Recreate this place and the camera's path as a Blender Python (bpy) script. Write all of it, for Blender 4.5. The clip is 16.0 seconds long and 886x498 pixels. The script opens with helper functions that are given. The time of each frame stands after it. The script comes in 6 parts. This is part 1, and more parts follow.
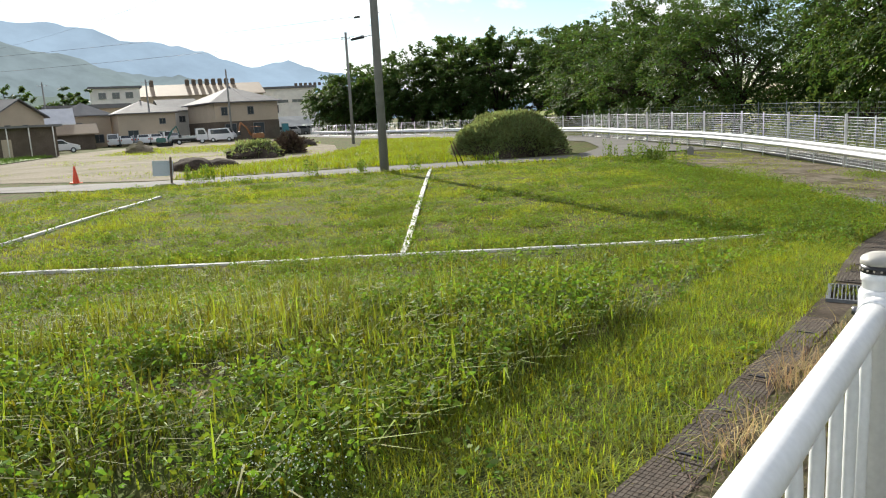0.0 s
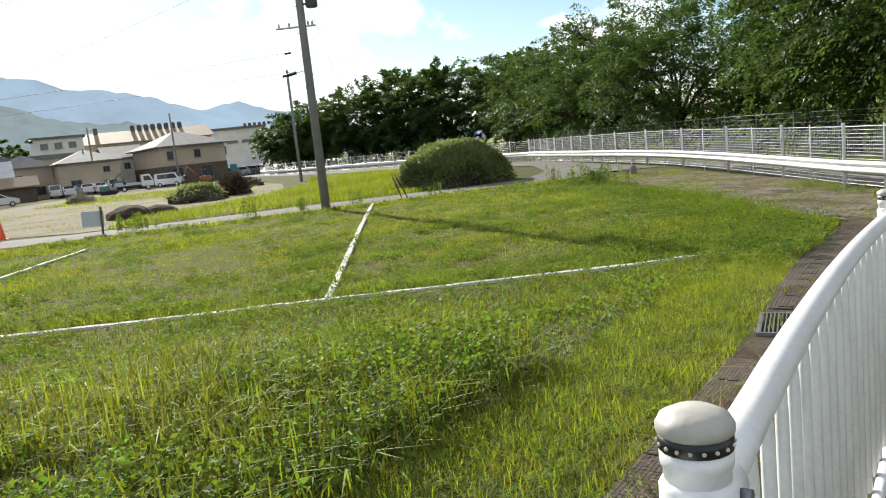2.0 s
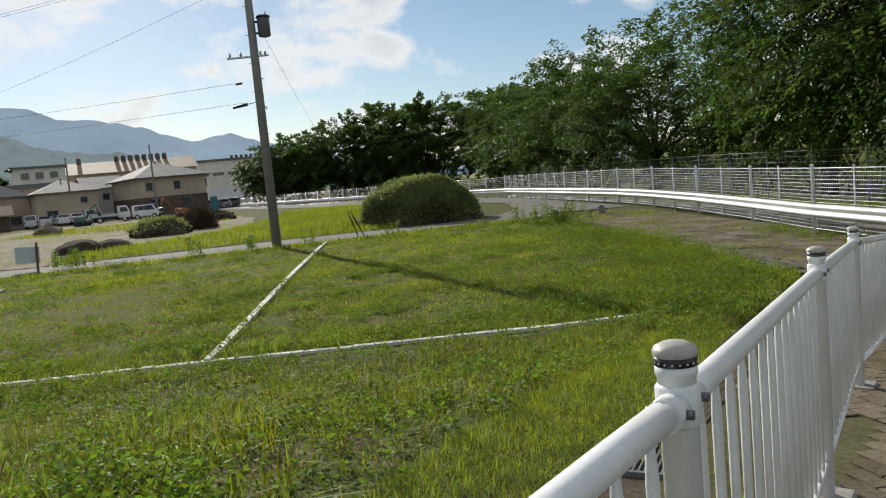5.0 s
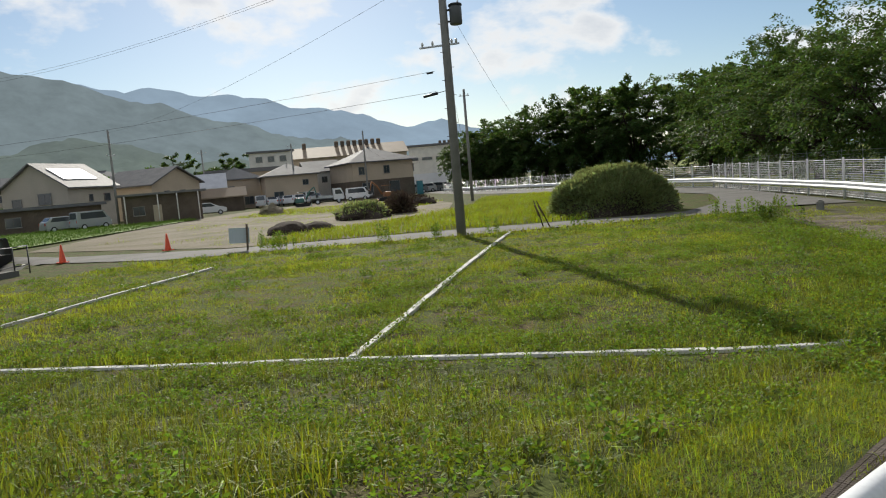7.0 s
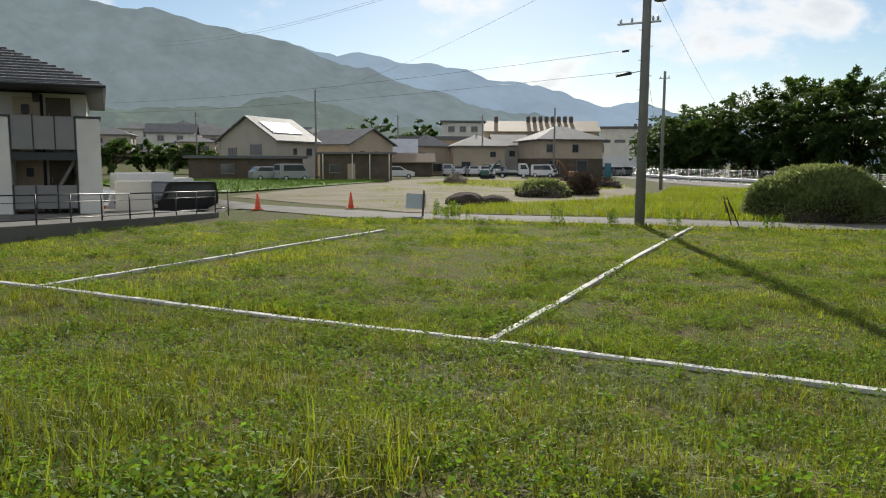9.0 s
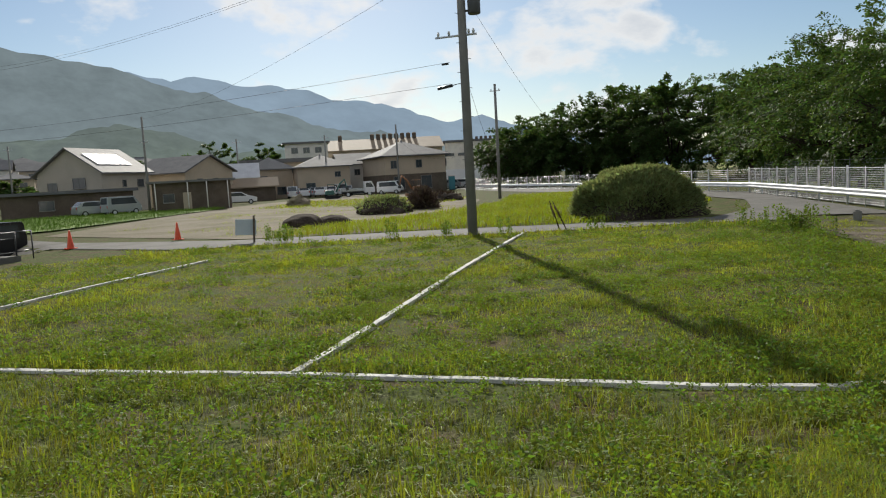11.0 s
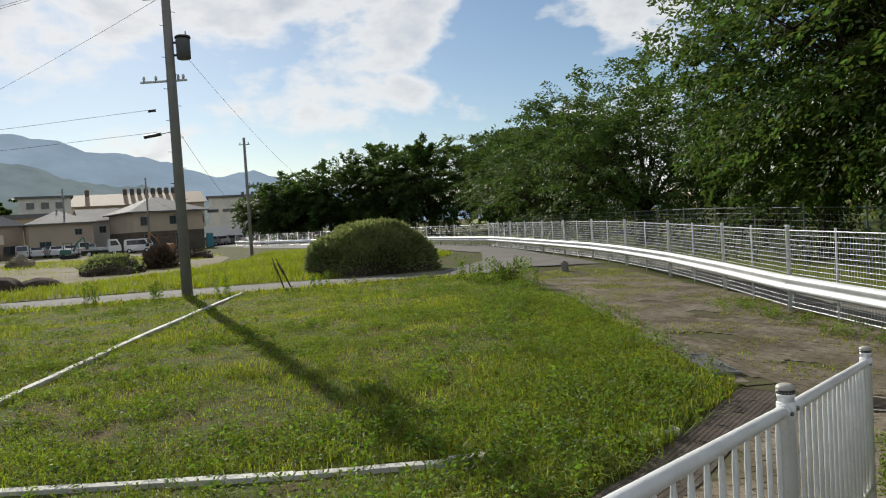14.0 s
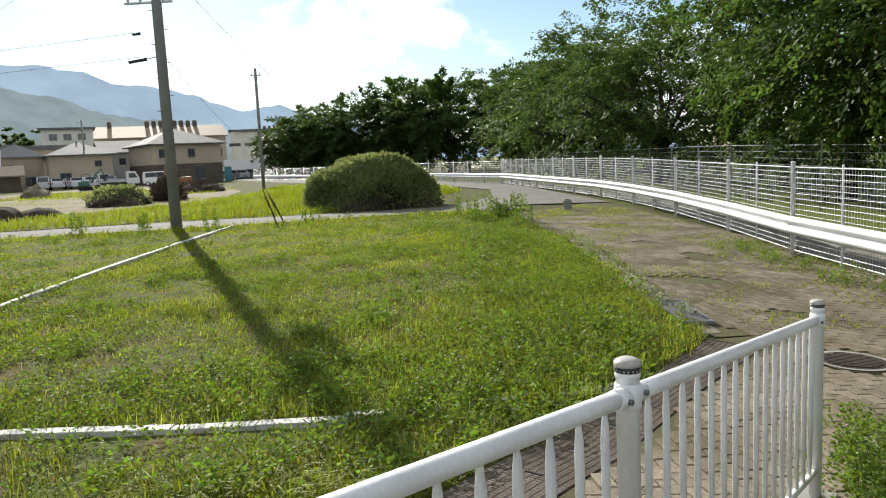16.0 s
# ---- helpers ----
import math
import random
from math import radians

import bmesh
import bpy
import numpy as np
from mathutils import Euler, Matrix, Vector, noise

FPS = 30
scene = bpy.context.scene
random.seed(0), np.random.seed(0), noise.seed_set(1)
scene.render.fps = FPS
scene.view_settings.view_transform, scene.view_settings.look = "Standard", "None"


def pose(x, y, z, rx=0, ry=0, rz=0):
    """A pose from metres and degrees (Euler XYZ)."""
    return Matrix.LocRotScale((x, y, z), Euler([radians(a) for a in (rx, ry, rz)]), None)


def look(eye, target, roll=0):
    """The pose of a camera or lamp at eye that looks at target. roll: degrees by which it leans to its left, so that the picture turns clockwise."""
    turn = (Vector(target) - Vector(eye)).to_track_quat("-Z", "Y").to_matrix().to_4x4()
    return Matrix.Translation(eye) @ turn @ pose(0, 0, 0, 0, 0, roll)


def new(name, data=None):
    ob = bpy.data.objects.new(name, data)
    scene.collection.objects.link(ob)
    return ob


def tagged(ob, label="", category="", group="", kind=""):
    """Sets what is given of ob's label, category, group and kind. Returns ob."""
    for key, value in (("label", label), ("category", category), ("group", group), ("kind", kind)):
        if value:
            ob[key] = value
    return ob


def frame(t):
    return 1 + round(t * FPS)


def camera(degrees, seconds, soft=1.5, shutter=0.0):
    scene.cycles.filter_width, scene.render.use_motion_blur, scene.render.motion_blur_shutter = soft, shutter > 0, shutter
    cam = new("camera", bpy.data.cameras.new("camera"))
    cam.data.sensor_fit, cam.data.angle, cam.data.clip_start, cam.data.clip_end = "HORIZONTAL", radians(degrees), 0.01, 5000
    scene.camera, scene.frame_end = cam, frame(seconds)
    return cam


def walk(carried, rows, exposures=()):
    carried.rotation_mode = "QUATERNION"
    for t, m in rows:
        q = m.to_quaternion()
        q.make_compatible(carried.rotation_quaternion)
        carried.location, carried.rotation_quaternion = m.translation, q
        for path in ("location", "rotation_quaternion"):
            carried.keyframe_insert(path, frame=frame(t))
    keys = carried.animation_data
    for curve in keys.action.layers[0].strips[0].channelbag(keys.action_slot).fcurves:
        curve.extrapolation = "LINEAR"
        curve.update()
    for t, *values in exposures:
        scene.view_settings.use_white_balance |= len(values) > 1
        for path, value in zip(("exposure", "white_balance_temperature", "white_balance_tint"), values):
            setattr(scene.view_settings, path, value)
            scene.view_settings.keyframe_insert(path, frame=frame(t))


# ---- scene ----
cam = camera(61.7, 16.0, soft=1.1)
PATH = [
    (0, (0.447, -11.327, 1.948), (-0.818, -9.819, 1.593), -3.1),
    (0.5, (0.371, -11.103, 1.913), (-0.818, -9.534, 1.563), -3.6),
    (1, (0.374, -10.944, 1.922), (-0.82, -9.377, 1.575), -4.5),
    (1.5, (0.44, -10.721, 1.927), (-0.782, -9.171, 1.606), -6.6),
    (2, (0.429, -10.52, 1.925), (-0.756, -8.934, 1.641), -6.2),
    (2.5, (0.39, -10.255, 1.923), (-0.767, -8.644, 1.667), -5.6),
    (3, (0.472, -9.974, 1.937), (-0.683, -8.356, 1.721), -5.3),
    (3.5, (0.458, -9.719, 1.935), (-0.715, -8.111, 1.743), -5.3),
    (4, (0.466, -9.482, 1.948), (-0.707, -7.871, 1.776), -5.1),
    (4.2, (0.503, -9.356, 1.928), (-0.651, -7.733, 1.744), -5.3),
    (6.3, (0.528, -8.026, 1.881), (-0.724, -6.481, 1.67), -6.1),
    (6.5, (0.502, -7.976, 1.891), (-0.83, -6.497, 1.695), -5.5),
    (7, (0.557, -7.871, 1.981), (-1.0, -6.631, 1.793), -4.9),
    (7.5, (0.457, -7.673, 2.0), (-1.287, -6.717, 1.784), -3.7),
    (8, (0.421, -7.571, 1.987), (-1.36, -6.693, 1.75), 0.0),
    (8.2, (0.411, -7.531, 1.987), (-1.374, -6.665, 1.732), 1.1),
    (10.3, (0.36, -6.944, 1.944), (-1.473, -6.165, 1.765), -2.1),
    (10.5, (0.327, -6.823, 1.938), (-1.463, -5.948, 1.764), -1.9),
    (11, (0.267, -6.578, 1.94), (-1.349, -5.415, 1.747), -3.2),
    (11.5, (0.25, -6.306, 1.943), (-1.206, -4.945, 1.775), -3.0),
    (12, (0.387, -6.029, 1.933), (-0.913, -4.516, 1.785), -4.1),
    (12.5, (0.474, -5.797, 1.959), (-0.7, -4.184, 1.813), -3.6),
    (13, (0.489, -5.458, 1.938), (-0.574, -3.765, 1.864), -2.6),
    (13.5, (0.592, -5.083, 1.879), (-0.519, -3.42, 1.844), -2.8),
    (14, (0.617, -4.732, 1.819), (-0.582, -3.133, 1.741), -3.5),
    (14.5, (0.668, -4.417, 1.795), (-0.534, -2.824, 1.655), -3.5),
    (15, (0.746, -4.118, 1.752), (-0.448, -2.522, 1.592), -3.3),
    (15.5, (0.747, -3.803, 1.688), (-0.45, -2.211, 1.502), -2.8),
    (16, (0.761, -3.594, 1.668), (-0.489, -2.051, 1.427), -2.7),
]
EXPOSURES = [(0, 0.9), (2, 0.88), (3, 0.38), (3.5, 0.28), (4.2, 0.24), (6.5, 0.2), (7, 0.24), (7.5, 0.36), (8, 0.36), (10.5, 0.24), (11, 0.16), (12, -0.02), (12.5, 0.08), (13, -0.07), (13.5, -0.04), (14, 0.18), (14.5, 0.52), (15, 0.54), (16, 0.8)]
walk(cam, [(t, look(eye, target, roll)) for t, eye, target, roll in PATH], EXPOSURES)

# ---- world, sun, exposure ----
SUN_AZ, SUN_EL = 61.6, 25.0          # degrees to the left of +y, above the horizon
world = bpy.data.worlds.new("sky")
scene.world = world
world.use_nodes = True
wn, wl = world.node_tree.nodes, world.node_tree.links
wn.clear()
sky = wn.new("ShaderNodeTexSky")
sky.sky_type, sky.sun_disc = "NISHITA", False
sky.sun_elevation, sky.sun_rotation = radians(SUN_EL), radians(-SUN_AZ)
sky.air_density, sky.dust_density, sky.ozone_density = 1.0, 0.2, 2.2
wtc = wn.new("ShaderNodeTexCoord")
sep = wn.new("ShaderNodeSeparateXYZ")
wl.new(wtc.outputs["Generated"], sep.inputs[0])
flat = wn.new("ShaderNodeMath"); flat.operation = "MULTIPLY"; flat.inputs[1].default_value = 1.9
wl.new(sep.outputs[2], flat.inputs[0])
comb = wn.new("ShaderNodeCombineXYZ")
wl.new(sep.outputs[0], comb.inputs[0]); wl.new(sep.outputs[1], comb.inputs[1]); wl.new(flat.outputs[0], comb.inputs[2])
cn = wn.new("ShaderNodeTexNoise")
cn.inputs["Scale"].default_value, cn.inputs["Detail"].default_value, cn.inputs["Roughness"].default_value = 4.3, 12.0, 0.55
cn.inputs["Distortion"].default_value = 0.12
wl.new(comb.outputs[0], cn.inputs["Vector"])
cr = wn.new("ShaderNodeValToRGB")
cr.color_ramp.elements[0].position, cr.color_ramp.elements[1].position = 0.455, 0.535
wl.new(cn.outputs["Fac"], cr.inputs["Fac"])
# cloud shade: thick middles greyer than their rims
cr2 = wn.new("ShaderNodeValToRGB")
cr2.color_ramp.elements[0].position, cr2.color_ramp.elements[1].position = 0.52, 0.64
cr2.color_ramp.elements[0].color, cr2.color_ramp.elements[1].color = (10.6, 10.5, 10.3, 1), (6.6, 7.0, 7.6, 1)
wl.new(cn.outputs["Fac"], cr2.inputs["Fac"])
wmix = wn.new("ShaderNodeMix"); wmix.data_type = "RGBA"
cf = wn.new("ShaderNodeMath"); cf.operation = "MULTIPLY"; cf.inputs[1].default_value = 0.85
wl.new(cr.outputs["Color"], cf.inputs[0])
wl.new(cf.outputs[0], wmix.inputs[0])
wl.new(sky.outputs[0], wmix.inputs[6]); wl.new(cr2.outputs[0], wmix.inputs[7])
bg = wn.new("ShaderNodeBackground"); bg.inputs["Strength"].default_value = 0.075
wo = wn.new("ShaderNodeOutputWorld")
wl.new(wmix.outputs[2], bg.inputs["Color"]); wl.new(bg.outputs[0], wo.inputs["Surface"])

sun = new("sun", bpy.data.lights.new("sun", "SUN"))
sun.data.energy, sun.data.angle, sun.data.color = 5.0, radians(0.6), (1.0, 0.95, 0.84)
_az, _el = radians(SUN_AZ), radians(SUN_EL)
SUN_WAY = Vector((-math.sin(_az) * math.cos(_el), math.cos(_az) * math.cos(_el), math.sin(_el)))
sun.matrix_world = look(tuple(SUN_WAY * 200), (0, 0, 0))

# ---- materials ----
MATS = {}


def material(name, base, rough=0.7, metal=0.0, vary=0.25, coarse=1.5, fine=40.0, bump=0.2, other=None,
             islands=0.0, objects=0.0, through_light=0.0, edges=(0.4, 0.62), spec=0.5):
    """A surface with colour variation at two scales and a fine relief. other: the second colour of the coarse stains."""
    if name in MATS:
        return MATS[name]
    m = bpy.data.materials.new(name)
    m.use_nodes = True
    n, l = m.node_tree.nodes, m.node_tree.links
    b = n["Principled BSDF"]
    b.inputs["Roughness"].default_value, b.inputs["Metallic"].default_value = rough, metal
    b.inputs["Specular IOR Level"].default_value = spec
    tc = n.new("ShaderNodeTexCoord")
    geo = n.new("ShaderNodeNewGeometry")
    vec = geo.outputs["Position"]
    n1 = n.new("ShaderNodeTexNoise"); n1.inputs["Scale"].default_value = coarse; n1.inputs["Detail"].default_value = 5
    n2 = n.new("ShaderNodeTexNoise"); n2.inputs["Scale"].default_value = fine; n2.inputs["Detail"].default_value = 3
    l.new(vec, n1.inputs["Vector"]); l.new(vec, n2.inputs["Vector"])
    r1 = n.new("ShaderNodeMapRange"); r1.inputs[1].default_value, r1.inputs[2].default_value = edges
    l.new(n1.outputs["Fac"], r1.inputs[0])
    mx = n.new("ShaderNodeMix"); mx.data_type = "RGBA"
    second = other or tuple(c * (1 - vary) for c in base)
    mx.inputs[6].default_value, mx.inputs[7].default_value = (*base, 1), (*second, 1)
    l.new(r1.outputs[0], mx.inputs[0])
    r2 = n.new("ShaderNodeMapRange")
    r2.inputs[1].default_value, r2.inputs[2].default_value = 0.3, 0.7
    r2.inputs[3].default_value, r2.inputs[4].default_value = 1 - vary, 1 + vary
    l.new(n2.outputs["Fac"], r2.inputs[0])
    hsv = n.new("ShaderNodeHueSaturation")
    l.new(mx.outputs[2], hsv.inputs["Color"])
    val = r2.outputs[0]
    for amount, source in ((islands, geo.outputs["Random Per Island"]), (objects, n.new("ShaderNodeObjectInfo").outputs["Random"])):
        if amount:
            mr = n.new("ShaderNodeMapRange")
            mr.inputs[3].default_value, mr.inputs[4].default_value = 1 - amount, 1 + amount
            l.new(source, mr.inputs[0])
            mu = n.new("ShaderNodeMath"); mu.operation = "MULTIPLY"
            l.new(val, mu.inputs[0]); l.new(mr.outputs[0], mu.inputs[1])
            val = mu.outputs[0]
            hr = n.new("ShaderNodeMapRange")
            hr.inputs[3].default_value, hr.inputs[4].default_value = 0.5 - 0.03 * (amount > 0.2), 0.5 + 0.035 * (amount > 0.2)
            l.new(source, hr.inputs[0]); l.new(hr.outputs[0], hsv.inputs["Hue"])
    l.new(val, hsv.inputs["Value"])
    l.new(hsv.outputs[0], b.inputs["Base Color"])
    if bump:
        bp = n.new("ShaderNodeBump"); bp.inputs["Strength"].default_value = bump; bp.inputs["Distance"].default_value = 0.01
        l.new(n2.outputs["Fac"], bp.inputs["Height"]); l.new(bp.outputs[0], b.inputs["Normal"])
    if through_light:
        tr = n.new("ShaderNodeBsdfTranslucent")
        hs = n.new("ShaderNodeHueSaturation"); hs.inputs["Saturation"].default_value = 1.15; hs.inputs["Value"].default_value = 1.5
        hs.inputs["Hue"].default_value = 0.485
        l.new(hsv.outputs[0], hs.inputs["Color"]); l.new(hs.outputs[0], tr.inputs["Color"])
        ms = n.new("ShaderNodeMixShader"); ms.inputs[0].default_value = through_light
        l.new(b.outputs[0], ms.inputs[1]); l.new(tr.outputs[0], ms.inputs[2])
        l.new(ms.outputs[0], n["Material Output"].inputs["Surface"])
    MATS[name] = m
    return m


def glass(name="window_glass", tint=(0.05, 0.06, 0.07)):
    return material(name, tint, rough=0.08, vary=0.1, bump=0.0, spec=0.7)


def hazed_hill_material(name, colour, haze_glow, strength, scale):
    """Far hills: a dull slope, with the bright haze before it put in as emission."""
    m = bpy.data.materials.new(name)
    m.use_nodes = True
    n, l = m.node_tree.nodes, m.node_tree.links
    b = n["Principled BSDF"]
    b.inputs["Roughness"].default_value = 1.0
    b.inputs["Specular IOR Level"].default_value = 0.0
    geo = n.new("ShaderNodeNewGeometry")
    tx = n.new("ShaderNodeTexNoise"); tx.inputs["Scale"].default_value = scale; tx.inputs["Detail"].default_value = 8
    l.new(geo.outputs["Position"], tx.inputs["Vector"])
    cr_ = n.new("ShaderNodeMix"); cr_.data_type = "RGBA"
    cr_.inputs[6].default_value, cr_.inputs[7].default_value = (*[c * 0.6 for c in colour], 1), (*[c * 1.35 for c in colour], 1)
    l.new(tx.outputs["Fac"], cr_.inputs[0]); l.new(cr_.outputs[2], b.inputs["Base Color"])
    # the slope itself glows in the haze colour, unevenly by noise
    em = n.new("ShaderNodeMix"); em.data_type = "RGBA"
    em.inputs[6].default_value, em.inputs[7].default_value = (*[c * 0.86 for c in haze_glow], 1), (*[c * 1.1 for c in haze_glow], 1)
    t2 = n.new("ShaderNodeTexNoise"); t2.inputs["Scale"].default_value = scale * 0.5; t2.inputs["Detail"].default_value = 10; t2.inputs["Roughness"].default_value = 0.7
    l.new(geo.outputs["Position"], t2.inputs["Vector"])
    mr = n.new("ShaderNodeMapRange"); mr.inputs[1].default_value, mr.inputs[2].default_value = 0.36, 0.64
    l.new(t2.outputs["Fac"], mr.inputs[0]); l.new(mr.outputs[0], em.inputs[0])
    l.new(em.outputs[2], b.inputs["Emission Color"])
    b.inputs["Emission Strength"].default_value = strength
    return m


M_PAINT = material("white_paint", (0.78, 0.79, 0.80), rough=0.32, vary=0.05, coarse=6, fine=90, bump=0.04, other=(0.70, 0.71, 0.71))
M_CAP = material("cap_resin", (0.42, 0.40, 0.36), rough=0.5, vary=0.08)
M_BLACK = material("black_band_and_hollow", (0.015, 0.015, 0.018), rough=0.35, vary=0.1)
M_BEAD = material("red_reflector", (0.45, 0.06, 0.04), rough=0.25)
M_STUD = material("pale_reflector", (0.62, 0.55, 0.46), rough=0.3)
M_BOLT = material("bolt_steel", (0.20, 0.20, 0.22), rough=0.4, metal=0.8)
M_GALV = material("galvanised_steel", (0.66, 0.68, 0.70), rough=0.45, metal=0.25, vary=0.08, coarse=3)
M_BEAM = material("white_beam", (0.68, 0.69, 0.71), rough=0.45, vary=0.06, coarse=2, fine=30, bump=0.05, other=(0.58, 0.59, 0.60))
M_FENCE2 = material("grey_green_fence", (0.20, 0.24, 0.25), rough=0.5)
M_SOIL = material("field_soil", (0.095, 0.074, 0.040), rough=0.95, vary=0.45, coarse=1.6, fine=14, bump=0.6, other=(0.070, 0.086, 0.026), edges=(0.36, 0.54), spec=0.03)
M_ASPHALT = material("worn_asphalt", (0.145, 0.14, 0.13), rough=0.9, vary=0.15, coarse=0.6, fine=60, bump=0.4, other=(0.115, 0.11, 0.10), spec=0.12)
M_DIRT = material("gravelly_dirt", (0.20, 0.17, 0.125), rough=0.95, vary=0.25, coarse=0.35, fine=12, bump=0.6, other=(0.15, 0.135, 0.085), spec=0.05)
M_PADDY = material("rice_leaves", (0.16, 0.26, 0.035), rough=0.8, vary=0.2, coarse=0.5, fine=14, bump=0.8, other=(0.13, 0.21, 0.03), spec=0.1)
M_BRICK = material("gutter_cover", (0.112, 0.094, 0.078), rough=0.85, vary=0.2, coarse=2, fine=50, bump=0.3, objects=0.15, islands=0.15, other=(0.085, 0.068, 0.054), spec=0.12)
M_BLOCK = material("sand_paver", (0.188, 0.160, 0.122), rough=0.9, vary=0.28, coarse=1.2, fine=45, bump=0.35, objects=0.16, islands=0.2, other=(0.115, 0.095, 0.06), spec=0.1)
M_BED = material("mossy_bed", (0.085, 0.075, 0.045), rough=0.95, vary=0.3, coarse=2, fine=30, bump=0.4, other=(0.10, 0.10, 0.05), spec=0.05)
M_KERB = material("pale_concrete", (0.62, 0.60, 0.56), rough=0.85, vary=0.12, coarse=3, fine=50, bump=0.25, other=(0.45, 0.44, 0.40), objects=0.08, spec=0.2)
M_CONC = material("grey_concrete", (0.30, 0.29, 0.27), rough=0.9, vary=0.15, coarse=1.5, fine=40, bump=0.3, other=(0.22, 0.21, 0.19), spec=0.15)
M_POLE = material("pole_concrete", (0.24, 0.235, 0.22), rough=0.85, vary=0.12, coarse=2, fine=40, bump=0.2, spec=0.2)
M_IRON = material("dark_cast_iron", (0.075, 0.06, 0.05), rough=0.85, vary=0.25, spec=0.1)
M_GUTTER = material("dirty_concrete", (0.21, 0.185, 0.15), rough=0.9, vary=0.25, coarse=2.5, fine=40, bump=0.3, other=(0.13, 0.115, 0.085), objects=0.1, spec=0.1)
M_PATHBED = material("dark_joint_dirt", (0.085, 0.068, 0.052), rough=0.95, vary=0.3, coarse=3, fine=40, bump=0.3, spec=0.05)
M_GRATE = material("steel_grating", (0.22, 0.23, 0.24), rough=0.5, metal=0.6, vary=0.15)
M_DARK = material("dark_metal", (0.04, 0.042, 0.045), rough=0.5, metal=0.3, vary=0.1)
M_TRANS = material("transformer_grey", (0.10, 0.105, 0.11), rough=0.5, vary=0.1)
M_WIRE = material("cable_black", (0.03, 0.03, 0.03), rough=0.6, bump=0)
M_BLADE = material("grass_blades", (0.196, 0.218, 0.036), rough=0.6, spec=0.1, vary=0.25, coarse=0.8, fine=5, bump=0, islands=0.5, through_light=0.4, other=(0.130, 0.160, 0.030), edges=(0.35, 0.65))
M_SHORT = material("short_grass", (0.232, 0.258, 0.044), rough=0.65, spec=0.1, vary=0.25, coarse=0.7, fine=5, bump=0, islands=0.5, through_light=0.5, other=(0.150, 0.195, 0.036), edges=(0.35, 0.65))
M_YELLOW = material("yellow_meadow", (0.19, 0.235, 0.034), rough=0.6, vary=0.2, coarse=0.3, fine=2, bump=0, islands=0.3, through_light=0.5, spec=0.15)
M_LAWN = material("mown_grass", (0.245, 0.275, 0.040), rough=0.65, spec=0.25, vary=0.25, coarse=2.2, fine=7, bump=0, islands=0.45, through_light=0.5, other=(0.170, 0.215, 0.034), edges=(0.35, 0.65))
M_STRAW = material("dry_straw", (0.36, 0.275, 0.15), rough=0.7, vary=0.2, bump=0, islands=0.3, through_light=0.4, spec=0.2)
M_WEED = material("broad_leaves", (0.128, 0.190, 0.036), rough=0.65, spec=0.12, vary=0.2, coarse=1.0, fine=20, bump=0.1, islands=0.4, through_light=0.38)
M_COVER = material("ground_cover_leaves", (0.152, 0.214, 0.037), rough=0.62, spec=0.12, vary=0.25, coarse=0.9, fine=15, bump=0, islands=0.36, through_light=0.40)
M_FLOWER = material("white_florets", (0.58, 0.62, 0.50), rough=0.7, bump=0, islands=0.1, spec=0.1)
M_LEAF = material("cherry_leaves", (0.064, 0.104, 0.029), rough=0.55, spec=0.10, vary=0.2, coarse=0.5, fine=6, bump=0, islands=0.35, through_light=0.45)
M_SHRUB = material("shrub_leaves", (0.180, 0.215, 0.085), rough=0.6, spec=0.25, vary=0.2, coarse=1.0, fine=8, bump=0, islands=0.35, through_light=0.4)
M_BARK = material("cherry_bark", (0.055, 0.042, 0.034), rough=0.9, vary=0.3, coarse=3, fine=30, bump=0.6, spec=0.1)
M_WALL_W = material("pale_render", (0.72, 0.69, 0.63), rough=0.85, vary=0.06, coarse=0.8, fine=25, bump=0.15, other=(0.64, 0.61, 0.56), spec=0.2)
M_WALL_T = material("tan_siding", (0.50, 0.41, 0.31), rough=0.85, vary=0.08, coarse=0.6, fine=20, bump=0.15, spec=0.15)
M_WALL_B = material("brown_boards", (0.14, 0.11, 0.085), rough=0.85, vary=0.2, coarse=1, fine=15, bump=0.3, spec=0.1)
M_ROOF_G = material("grey_roof_tiles", (0.15, 0.15, 0.155), rough=0.8, vary=0.15, coarse=1, fine=12, bump=0.2, spec=0.1)
M_ROOF_W = material("pale_metal_roof", (0.185, 0.182, 0.18), rough=0.7, vary=0.14, coarse=0.8, fine=10, bump=0.1, spec=0.12)
M_ROOF_S = material("bare_metal_roof", (0.62, 0.61, 0.60), rough=0.34, metal=0.7, vary=0.1, coarse=0.8, fine=10, bump=0.1)
M_WALL_C = material("cream_mortar", (0.46, 0.41, 0.34), rough=0.9, vary=0.08, coarse=0.6, fine=20, bump=0.15, spec=0.1)
M_ROOF_B = material("tan_metal_roof", (0.30, 0.235, 0.17), rough=0.7, spec=0.1, vary=0.1, coarse=0.3, fine=8)
M_SOLAR = material("solar_glass", (0.16, 0.17, 0.21), rough=0.5, vary=0.1, bump=0, spec=0.2)
M_GLASS = glass()
M_ALU = material("window_frame_metal", (0.25, 0.24, 0.23), rough=0.4, metal=0.4)
M_ORANGE = material("cone_plastic", (0.75, 0.09, 0.03), rough=0.5, vary=0.08)
M_BLACKCAR = material("black_car_paint", (0.014, 0.014, 0.016), rough=0.3, vary=0.1, bump=0, spec=0.4)
M_WHITECAR = material("white_car_paint", (0.75, 0.75, 0.76), rough=0.2, vary=0.04, bump=0, spec=0.7)
M_SILVER = material("silver_car_paint", (0.45, 0.47, 0.50), rough=0.22, metal=0.4, vary=0.05, bump=0)
